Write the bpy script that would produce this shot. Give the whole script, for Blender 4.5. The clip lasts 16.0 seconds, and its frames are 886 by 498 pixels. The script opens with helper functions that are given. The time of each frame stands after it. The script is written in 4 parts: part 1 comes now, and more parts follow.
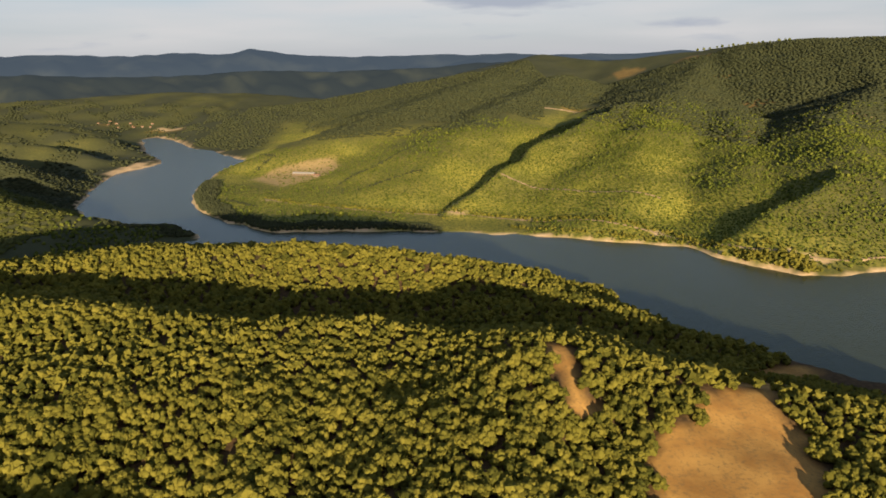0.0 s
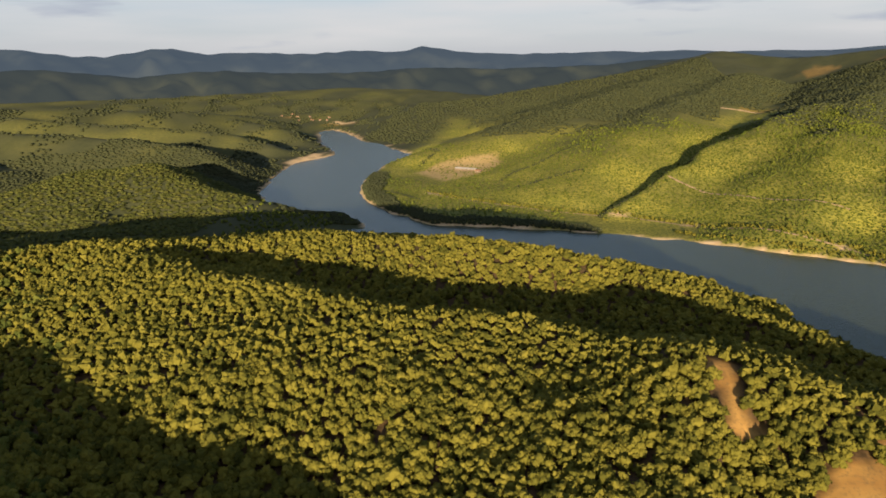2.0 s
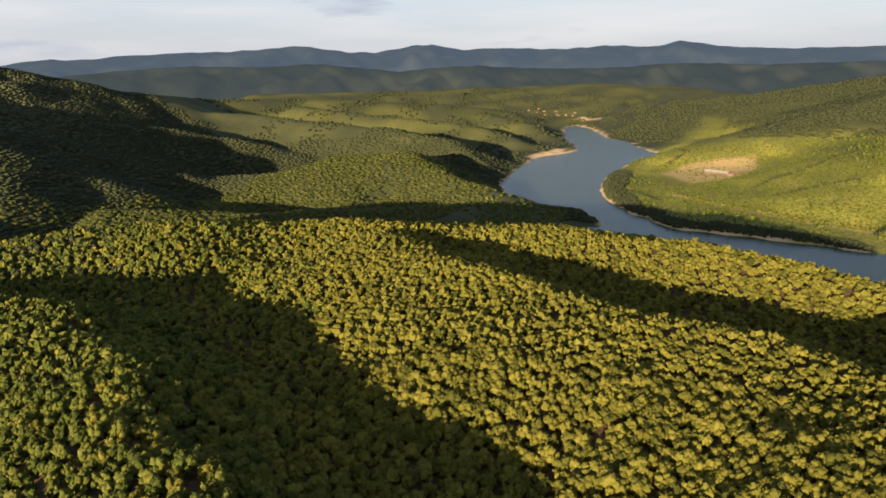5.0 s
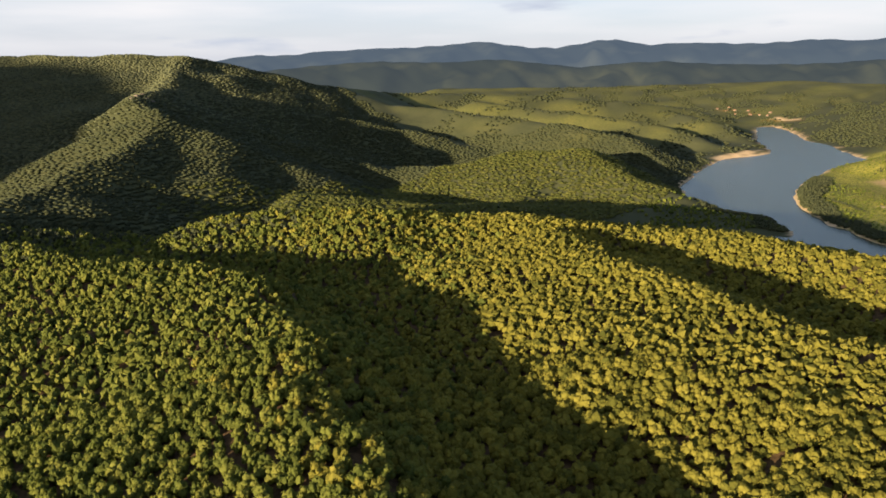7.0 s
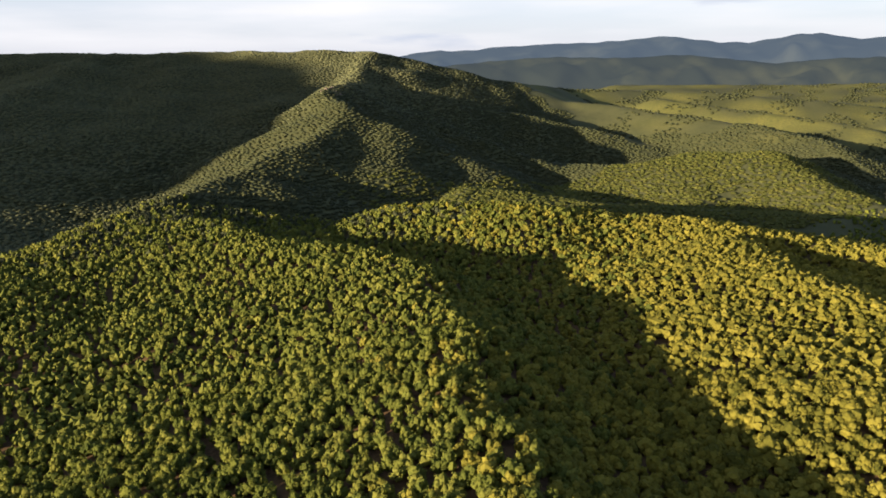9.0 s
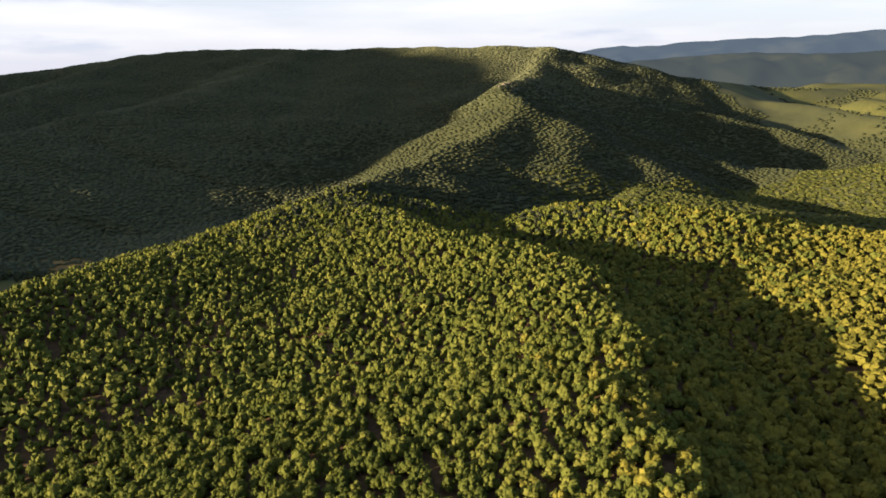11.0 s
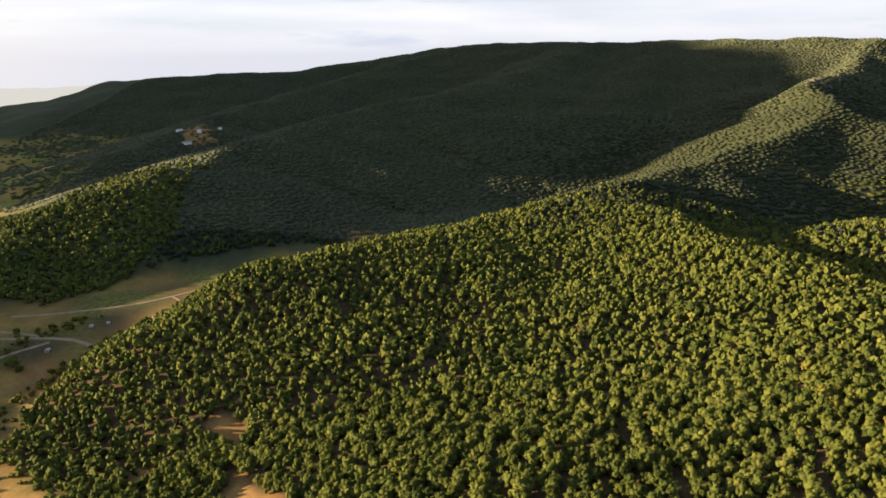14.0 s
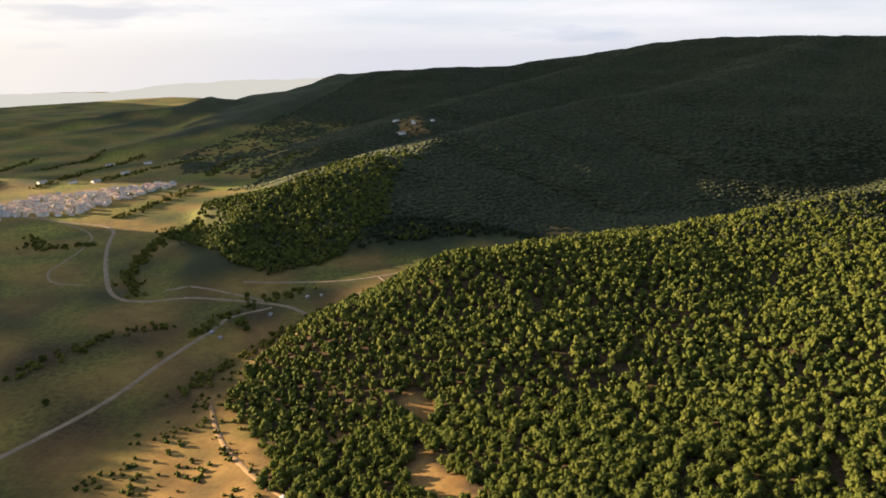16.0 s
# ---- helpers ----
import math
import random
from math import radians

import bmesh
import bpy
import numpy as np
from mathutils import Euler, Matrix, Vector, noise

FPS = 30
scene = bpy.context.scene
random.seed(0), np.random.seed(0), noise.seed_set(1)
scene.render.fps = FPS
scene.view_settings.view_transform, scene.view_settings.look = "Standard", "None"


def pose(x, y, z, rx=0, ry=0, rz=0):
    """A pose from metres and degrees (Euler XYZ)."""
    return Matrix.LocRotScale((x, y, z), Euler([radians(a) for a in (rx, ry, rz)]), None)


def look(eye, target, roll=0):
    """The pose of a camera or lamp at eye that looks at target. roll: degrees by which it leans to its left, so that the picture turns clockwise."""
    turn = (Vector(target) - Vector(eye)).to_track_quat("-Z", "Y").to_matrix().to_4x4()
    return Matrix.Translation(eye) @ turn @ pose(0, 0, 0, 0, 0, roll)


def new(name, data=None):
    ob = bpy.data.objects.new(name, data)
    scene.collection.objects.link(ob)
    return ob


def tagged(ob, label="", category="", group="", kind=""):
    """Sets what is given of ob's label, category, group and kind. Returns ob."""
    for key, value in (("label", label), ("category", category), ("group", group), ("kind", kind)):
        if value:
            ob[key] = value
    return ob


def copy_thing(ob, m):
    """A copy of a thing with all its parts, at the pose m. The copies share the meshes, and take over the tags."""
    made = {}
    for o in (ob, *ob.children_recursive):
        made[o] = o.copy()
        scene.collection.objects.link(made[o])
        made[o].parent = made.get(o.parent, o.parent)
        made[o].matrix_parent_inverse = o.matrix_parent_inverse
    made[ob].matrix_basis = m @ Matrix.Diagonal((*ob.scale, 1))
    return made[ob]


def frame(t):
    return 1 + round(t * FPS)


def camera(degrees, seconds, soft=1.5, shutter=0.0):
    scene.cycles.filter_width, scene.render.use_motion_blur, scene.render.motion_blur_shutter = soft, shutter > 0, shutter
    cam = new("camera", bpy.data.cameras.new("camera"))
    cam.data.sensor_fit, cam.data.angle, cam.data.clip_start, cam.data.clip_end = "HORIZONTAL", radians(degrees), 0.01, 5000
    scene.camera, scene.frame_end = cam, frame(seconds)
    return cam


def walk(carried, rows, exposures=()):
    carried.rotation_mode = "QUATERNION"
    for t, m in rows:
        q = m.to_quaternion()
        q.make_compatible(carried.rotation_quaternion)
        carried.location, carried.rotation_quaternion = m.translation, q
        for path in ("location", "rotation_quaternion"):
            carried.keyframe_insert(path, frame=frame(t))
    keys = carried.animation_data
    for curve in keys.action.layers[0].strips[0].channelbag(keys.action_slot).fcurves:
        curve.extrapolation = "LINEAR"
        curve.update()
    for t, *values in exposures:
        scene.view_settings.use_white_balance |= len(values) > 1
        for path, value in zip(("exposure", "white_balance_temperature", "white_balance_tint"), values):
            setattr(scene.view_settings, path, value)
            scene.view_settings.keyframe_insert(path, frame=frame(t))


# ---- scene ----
# ---------------------------------------------------------------- camera
cam = camera(64.3, 16.0, soft=1.75)
walk(cam, [
    (0.0, pose(0, 0, 240, 75.00, 0.95, 0.00)),
    (0.5, pose(0, 0, 240, 75.00, 0.95, 3.24)),
    (1.0, pose(0, 0, 240, 75.00, 0.95, 6.55)),
    (1.5, pose(0, 0, 240, 75.00, 0.95, 9.82)),
    (2.0, pose(0, 0, 240, 75.00, 0.95, 13.11)),
    (2.5, pose(0, 0, 240, 75.00, 0.95, 16.42)),
    (3.0, pose(0, 0, 240, 75.00, 0.95, 19.57)),
    (3.5, pose(0, 0, 240, 75.00, 0.95, 22.71)),
    (4.0, pose(0, 0, 240, 75.00, 0.95, 25.87)),
    (6.5, pose(0, 0, 240, 74.86, 0.95, 43.26)),
    (7.0, pose(0, 0, 240, 74.84, 0.95, 46.74)),
    (7.5, pose(0, 0, 240, 74.81, 0.95, 50.17)),
    (8.0, pose(0, 0, 240, 74.78, 0.95, 53.54)),
    (8.5, pose(0, 0, 240, 74.75, 0.95, 56.99)),
    (9.0, pose(0, 0, 240, 74.72, 0.95, 60.61)),
    (11.5, pose(0, 0, 240, 74.59, 0.95, 78.25)),
    (12.0, pose(0, 0, 240, 74.56, 0.95, 82.01)),
    (12.5, pose(0, 0, 240, 74.53, 0.95, 85.72)),
    (13.0, pose(0, 0, 240, 74.50, 0.95, 89.41)),
    (13.5, pose(0, 0, 240, 74.48, 0.95, 93.13)),
    (14.0, pose(0, 0, 240, 74.45, 0.95, 96.88)),
    (14.5, pose(0, 0, 240, 74.42, 0.95, 100.74)),
    (15.0, pose(0, 0, 240, 74.39, 0.95, 104.88)),
    (15.5, pose(0, 0, 240, 74.37, 0.95, 109.05)),
    (16.0, pose(0, 0, 240, 74.34, 0.95, 113.43)),
], exposures=[(0.0, 1.52, 6500, 12), (4.0, 1.75, 6450, 12), (8.0, 2.08, 6380, 13), (12.0, 2.26, 6350, 14), (16.0, 2.12, 6350, 14)])

# ---------------------------------------------------------------- sky and sun
SUN_YAW, SUN_HEIGHT = 188.0, 8.4          # degrees to the left of +y, and above the horizon
world = bpy.data.worlds.new("evening_sky")
scene.world = world
world.use_nodes = True


def build_sky():
    n, l = world.node_tree.nodes, world.node_tree.links
    out, bg = n["World Output"], n["Background"]
    sky = n.new("ShaderNodeTexSky")
    sky.sky_type, sky.sun_disc = "NISHITA", False
    sky.sun_elevation, sky.sun_rotation = radians(SUN_HEIGHT), radians(-SUN_YAW)
    sky.air_density, sky.dust_density, sky.ozone_density = 0.8, 0.8, 2.0
    co, split = n.new("ShaderNodeTexCoord"), n.new("ShaderNodeSeparateXYZ")
    l.new(co.outputs["Generated"], split.inputs[0])

    def ramp(value, stops):
        r = n.new("ShaderNodeValToRGB")
        while len(r.color_ramp.elements) < len(stops):
            r.color_ramp.elements.new(0.5)
        for e, (at, c) in zip(r.color_ramp.elements, stops):
            e.position, e.color = at, (c, c, c, 1)
        l.new(value, r.inputs["Fac"])
        return r.outputs["Color"]

    def clouds(stretch, size, lo, hi, detail=6.0):
        flat, tex = n.new("ShaderNodeMapping"), n.new("ShaderNodeTexNoise")
        flat.inputs["Scale"].default_value = (1, 1, stretch)
        tex.inputs["Scale"].default_value, tex.inputs["Detail"].default_value = size, detail
        l.new(co.outputs["Generated"], flat.inputs["Vector"])
        l.new(flat.outputs["Vector"], tex.inputs["Vector"])
        return ramp(tex.outputs["Fac"], ((lo, 0.0), (hi, 1.0)))

    def mix(fac, a, c):
        m = n.new("ShaderNodeMixRGB")
        for socket, v in zip((m.inputs[0], m.inputs[1], m.inputs[2]), (fac, a, c)):
            if isinstance(v, tuple):
                socket.default_value = (*v, 1)
            else:
                l.new(v, socket)
        return m.outputs[0]

    # thin haze that thickens towards the horizon, a veil of high cloud, a few small grey clouds below it
    haze = ramp(split.outputs["Z"], ((0.0, 0.88), (0.08, 0.78), (0.20, 0.36), (0.5, 0.06)))
    col = mix(haze, sky.outputs["Color"], (2.68, 2.77, 3.02))
    deep = ramp(split.outputs["Z"], ((0.22, 0.0), (0.65, 0.8)))
    col = mix(deep, col, (1.0, 1.35, 1.95))
    low = ramp(split.outputs["Z"], ((0.0, 0.0), (0.03, 1.0), (0.09, 1.0), (0.18, 0.1)))
    white = mix(clouds(9.0, 2.2, 0.40, 0.72), col, (3.6, 3.56, 3.52))
    grey = mix(clouds(6.0, 4.5, 0.575, 0.69), white, (2.2, 2.42, 2.8))
    col = mix(low, col, grey)
    # the warm glow round the low sun
    near_sun = n.new("ShaderNodeVectorMath")
    near_sun.operation = "DOT_PRODUCT"
    a, h = radians(SUN_YAW), radians(SUN_HEIGHT)
    near_sun.inputs[1].default_value = (-math.sin(a) * math.cos(h), math.cos(a) * math.cos(h), math.sin(h))
    l.new(co.outputs["Generated"], near_sun.inputs[0])
    col = mix(ramp(near_sun.outputs["Value"], ((0.35, 0.0), (0.75, 0.5), (1.0, 0.9))), col, (3.75, 3.4, 2.75))
    l.new(col, bg.inputs["Color"])
    bg.inputs["Strength"].default_value = 0.066


build_sky()
sun = new("sun", bpy.data.lights.new("sun", "SUN"))
sun.data.energy, sun.data.angle, sun.data.color = 5.0, radians(0.5), (1.0, 0.76, 0.45)
sun.matrix_world = look((0, 0, 0), (math.sin(radians(SUN_YAW)) * math.cos(radians(SUN_HEIGHT)),
                                    -math.cos(radians(SUN_YAW)) * math.cos(radians(SUN_HEIGHT)), -math.sin(radians(SUN_HEIGHT))))

# ---------------------------------------------------------------- materials
def material(name, colour_a, colour_b, size=6.0, fine=0.6, roughness=0.9, bump=0.3, bump_size=1.0, island=0.0, leafy=0.0):
    """A matt surface whose two colours mix in patches of that size, with finer grain and relief."""
    m = bpy.data.materials.new(name)
    m.use_nodes = True
    n, l = m.node_tree.nodes, m.node_tree.links
    b = n["Principled BSDF"]
    co = n.new("ShaderNodeNewGeometry")
    big, small = n.new("ShaderNodeTexNoise"), n.new("ShaderNodeTexNoise")
    big.inputs["Scale"].default_value, big.inputs["Detail"].default_value = 1 / size, 4
    small.inputs["Scale"].default_value, small.inputs["Detail"].default_value = 1 / fine, 3
    for t in (big, small):
        l.new(co.outputs["Position"], t.inputs["Vector"])
    add = n.new("ShaderNodeMath")
    add.operation = "MULTIPLY_ADD"
    add.inputs[1].default_value = 0.5
    l.new(small.outputs["Fac"], add.inputs[0])
    l.new(big.outputs["Fac"], add.inputs[2])
    last = add
    if island:
        isl = n.new("ShaderNodeMath")
        isl.operation = "MULTIPLY_ADD"
        isl.inputs[1].default_value = island
        l.new(co.outputs["Random Per Island"], isl.inputs[0])
        l.new(add.outputs[0], isl.inputs[2])
        last = isl
    ramp = n.new("ShaderNodeValToRGB")
    ramp.color_ramp.elements[0].position, ramp.color_ramp.elements[1].position = 0.55, 0.95 + island
    ramp.color_ramp.elements[0].color, ramp.color_ramp.elements[1].color = (*colour_a, 1), (*colour_b, 1)
    l.new(last.outputs[0], ramp.inputs["Fac"])
    l.new(ramp.outputs["Color"], b.inputs["Base Color"])
    b.inputs["Roughness"].default_value = roughness
    b.inputs["Specular IOR Level"].default_value = 0.2
    if leafy:
        glow, mix = n.new("ShaderNodeBsdfTranslucent"), n.new("ShaderNodeMixShader")
        mix.inputs[0].default_value = leafy
        l.new(ramp.outputs["Color"], glow.inputs["Color"])
        l.new(b.outputs[0], mix.inputs[1])
        l.new(glow.outputs[0], mix.inputs[2])
        l.new(mix.outputs[0], n["Material Output"].inputs["Surface"])
    if bump:
        grain, bn = n.new("ShaderNodeTexNoise"), n.new("ShaderNodeBump")
        grain.inputs["Scale"].default_value, grain.inputs["Detail"].default_value = 1 / bump_size, 3
        bn.inputs["Strength"].default_value, bn.inputs["Distance"].default_value = bump, bump_size
        l.new(co.outputs["Position"], grain.inputs["Vector"])
        l.new(grain.outputs["Fac"], bn.inputs["Height"])
        l.new(bn.outputs["Normal"], b.inputs["Normal"])
    return m


def leaf_material(name, dark, middle, light, through_light, single=False):
    """Leaves in three greens that differ from tree to tree, with some light shining through."""
    m = bpy.data.materials.new(name)
    m.use_nodes = True
    n, l = m.node_tree.nodes, m.node_tree.links
    b = n["Principled BSDF"]
    b.inputs["Roughness"].default_value, b.inputs["Specular IOR Level"].default_value = 0.85, 0.08
    geo, big = n.new("ShaderNodeNewGeometry"), n.new("ShaderNodeTexNoise")
    big.inputs["Scale"].default_value, big.inputs["Detail"].default_value = 1 / 40, 4
    l.new(geo.outputs["Position"], big.inputs["Vector"])
    if single:
        tree = n.new("ShaderNodeObjectInfo").outputs["Random"]
    else:
        a = n.new("ShaderNodeAttribute")
        a.attribute_name = "tint"
        tree = a.outputs["Fac"]
    total = None
    for value, weight in ((tree, 0.55), (geo.outputs["Random Per Island"], 0.30), (big.outputs["Fac"], 0.35)):
        k = n.new("ShaderNodeMath")
        k.operation = "MULTIPLY_ADD"
        l.new(value, k.inputs[0])
        k.inputs[1].default_value, k.inputs[2].default_value = weight, -0.08
        if total:
            l.new(total, k.inputs[2])
        total = k.outputs[0]
    ramp = n.new("ShaderNodeValToRGB")
    ramp.color_ramp.elements.new(0.5)
    for e, at, c in zip(ramp.color_ramp.elements, (0.15, 0.5, 0.95), (dark, middle, light)):
        e.position, e.color = at, (*c, 1)
    l.new(total, ramp.inputs["Fac"])
    l.new(ramp.outputs["Color"], b.inputs["Base Color"])
    fine, relief = n.new("ShaderNodeTexNoise"), n.new("ShaderNodeBump")
    fine.inputs["Scale"].default_value, fine.inputs["Detail"].default_value = 2.2, 3
    relief.inputs["Strength"].default_value, relief.inputs["Distance"].default_value = 0.7, 0.6
    l.new(geo.outputs["Position"], fine.inputs["Vector"])
    l.new(fine.outputs["Fac"], relief.inputs["Height"])
    l.new(relief.outputs["Normal"], b.inputs["Normal"])
    glow, green, mix = n.new("ShaderNodeBsdfTranslucent"), n.new("ShaderNodeMixRGB"), n.new("ShaderNodeMixShader")
    green.blend_type, green.inputs[0].default_value, green.inputs[2].default_value = "MULTIPLY", 1.0, (1.0, 1.12, 0.55, 1)
    l.new(ramp.outputs["Color"], green.inputs[1])
    l.new(green.outputs[0], glow.inputs["Color"])
    mix.inputs[0].default_value = through_light
    l.new(b.outputs[0], mix.inputs[1])
    l.new(glow.outputs[0], mix.inputs[2])
    l.new(mix.outputs[0], n["Material Output"].inputs["Surface"])
    return m


OAK_GREENS = ((0.060, 0.068, 0.014), (0.142, 0.138, 0.025), (0.208, 0.192, 0.036))
LEAF = leaf_material("oak_leaves", *OAK_GREENS, 0.38)
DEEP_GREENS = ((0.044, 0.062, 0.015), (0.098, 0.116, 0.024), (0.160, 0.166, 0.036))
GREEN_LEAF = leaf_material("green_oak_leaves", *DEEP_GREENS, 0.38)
SINGLE_LEAF = leaf_material("single_oak_leaves", *DEEP_GREENS, 0.38, single=True)
SCRUB = leaf_material("scrub_leaves", (0.042, 0.062, 0.012), (0.082, 0.104, 0.018), (0.128, 0.142, 0.026), 0.25)
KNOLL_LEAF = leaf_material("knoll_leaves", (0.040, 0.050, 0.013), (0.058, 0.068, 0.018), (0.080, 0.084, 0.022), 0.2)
# cloud shade on the far woods is put into this colour; hedges share it
DARK_SHADED_LEAF = leaf_material("dark_shaded_leaves", (0.030, 0.038, 0.021), (0.037, 0.045, 0.023), (0.046, 0.053, 0.025), 0.15)
# paler copy for the western hills, to lift them where cast shade lies
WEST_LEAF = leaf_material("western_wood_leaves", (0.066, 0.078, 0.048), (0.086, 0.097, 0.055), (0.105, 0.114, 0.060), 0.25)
BARK = material("bark", (0.06, 0.045, 0.03), (0.13, 0.10, 0.07), size=0.6, fine=0.1, bump=0.4, bump_size=0.1)
SANDY_DIRT = material("sandy_track", (0.24, 0.145, 0.065), (0.34, 0.215, 0.105), size=9, fine=0.8, bump=0.4, bump_size=0.5)
DIRT = material("dirt_road", (0.19, 0.14, 0.09), (0.30, 0.225, 0.15), size=9, fine=0.8, bump=0.4, bump_size=0.5)


def ground_material():
    """Forest floor, meadow, bare earth and shore sand, mixed by what grows where."""
    m = bpy.data.materials.new("hill_ground")
    m.use_nodes = True
    n, l = m.node_tree.nodes, m.node_tree.links
    b = n["Principled BSDF"]
    b.inputs["Roughness"].default_value, b.inputs["Specular IOR Level"].default_value = 0.95, 0.1
    geo = n.new("ShaderNodeNewGeometry")

    def tex(scale, detail=4):
        t = n.new("ShaderNodeTexNoise")
        t.inputs["Scale"].default_value, t.inputs["Detail"].default_value = scale, detail
        l.new(geo.outputs["Position"], t.inputs["Vector"])
        return t.outputs["Fac"]

    def blend(fac, a, c):
        x = n.new("ShaderNodeMixRGB")
        for socket, v in zip((x.inputs[0], x.inputs[1], x.inputs[2]), (fac, a, c)):
            if isinstance(v, tuple):
                socket.default_value = (*v, 1)
            elif isinstance(v, float):
                socket.default_value = v
            else:
                l.new(v, socket)
        return x.outputs[0]

    def step(v, lo, hi):
        r = n.new("ShaderNodeMapRange")
        r.inputs["From Min"].default_value, r.inputs["From Max"].default_value = lo, hi
        l.new(v, r.inputs["Value"])
        return r.outputs[0]

    def attribute(name):
        a = n.new("ShaderNodeAttribute")
        a.attribute_name = name
        return a.outputs["Fac"]

    forest = blend(step(tex(0.11, 6), 0.35, 0.65), (0.034, 0.041, 0.021), (0.046, 0.053, 0.026))
    forest = blend(step(tex(0.012), 0.4, 0.65), forest, (0.054, 0.060, 0.029))
    litter = blend(step(tex(0.3, 6), 0.35, 0.65), (0.042, 0.029, 0.016), (0.085, 0.056, 0.030))
    forest = blend(attribute("litter"), forest, litter)
    meadow = blend(step(tex(0.02, 6), 0.35, 0.65), (0.195, 0.200, 0.032), (0.300, 0.272, 0.052))
    meadow = blend(step(tex(0.22, 5), 0.42, 0.62), meadow, (0.100, 0.114, 0.021))
    earth = blend(step(tex(0.06, 6), 0.35, 0.65), (0.25, 0.136, 0.042), (0.36, 0.216, 0.068))
    earth = blend(step(tex(0.5, 5), 0.5, 0.8), earth, (0.16, 0.11, 0.05))
    sand = blend(step(tex(0.2, 5), 0.35, 0.65), (0.42, 0.30, 0.17), (0.55, 0.42, 0.27))
    col = blend(attribute("meadow"), forest, meadow)
    col = blend(attribute("earth"), col, earth)
    col = blend(attribute("sand"), col, sand)
    l.new(col, b.inputs["Base Color"])
    bump = n.new("ShaderNodeBump")
    bump.inputs["Strength"].default_value, bump.inputs["Distance"].default_value = 0.3, 0.5
    l.new(tex(0.35, 6), bump.inputs["Height"])
    l.new(bump.outputs["Normal"], b.inputs["Normal"])
    return m


def water_material():
    m = bpy.data.materials.new("lake_water")
    m.use_nodes = True
    n, l = m.node_tree.nodes, m.node_tree.links
    b = n["Principled BSDF"]
    b.inputs["Base Color"].default_value = (0.038, 0.048, 0.025, 1)
    b.inputs["Specular IOR Level"].default_value = 0.25
    b.inputs["Roughness"].default_value, b.inputs["IOR"].default_value = 0.25, 1.33
    geo, t, bump = n.new("ShaderNodeNewGeometry"), n.new("ShaderNodeTexNoise"), n.new("ShaderNodeBump")
    t.inputs["Scale"].default_value, t.inputs["Detail"].default_value = 0.35, 4
    bump.inputs["Strength"].default_value, bump.inputs["Distance"].default_value = 0.5, 0.6
    l.new(geo.outputs["Position"], t.inputs["Vector"])
    l.new(t.outputs["Fac"], bump.inputs["Height"])
    l.new(bump.outputs["Normal"], b.inputs["Normal"])
    return m


GROUND, WATER = ground_material(), water_material()

# ---------------------------------------------------------------- the lie of the land
LAKE = [(1000, 430), (900, 640), (700, 720), (502, 772), (445, 749), (399, 755), (364, 793), (334, 837), (313, 887),
        (234, 913), (135, 957), (57, 976), (-60, 1000), (-158, 1005), (-257, 1005), (-355, 1090), (-423, 1180),
        (-470, 1290), (-500, 1420), (-520, 1600), (-498, 1790), (-590, 1905), (-679, 1965)]
LAKE += [(-810, 2202), (-898, 2344), (-990, 2440), (-1010, 2380), (-850, 2005), (-770, 1880), (-713, 1775), (-752, 1600),
         (-740, 1520), (-700, 1370), (-650, 1220), (-580, 1110), (-490, 1064), (-409, 1049), (-366, 1000),
         (-300, 900), (-150, 830), (0, 790), (120, 740), (172, 703), (175, 655), (209, 597), (244, 557), (280, 532),
         (310, 504), (345, 470), (430, 410), (600, 330), (1000, 300)]

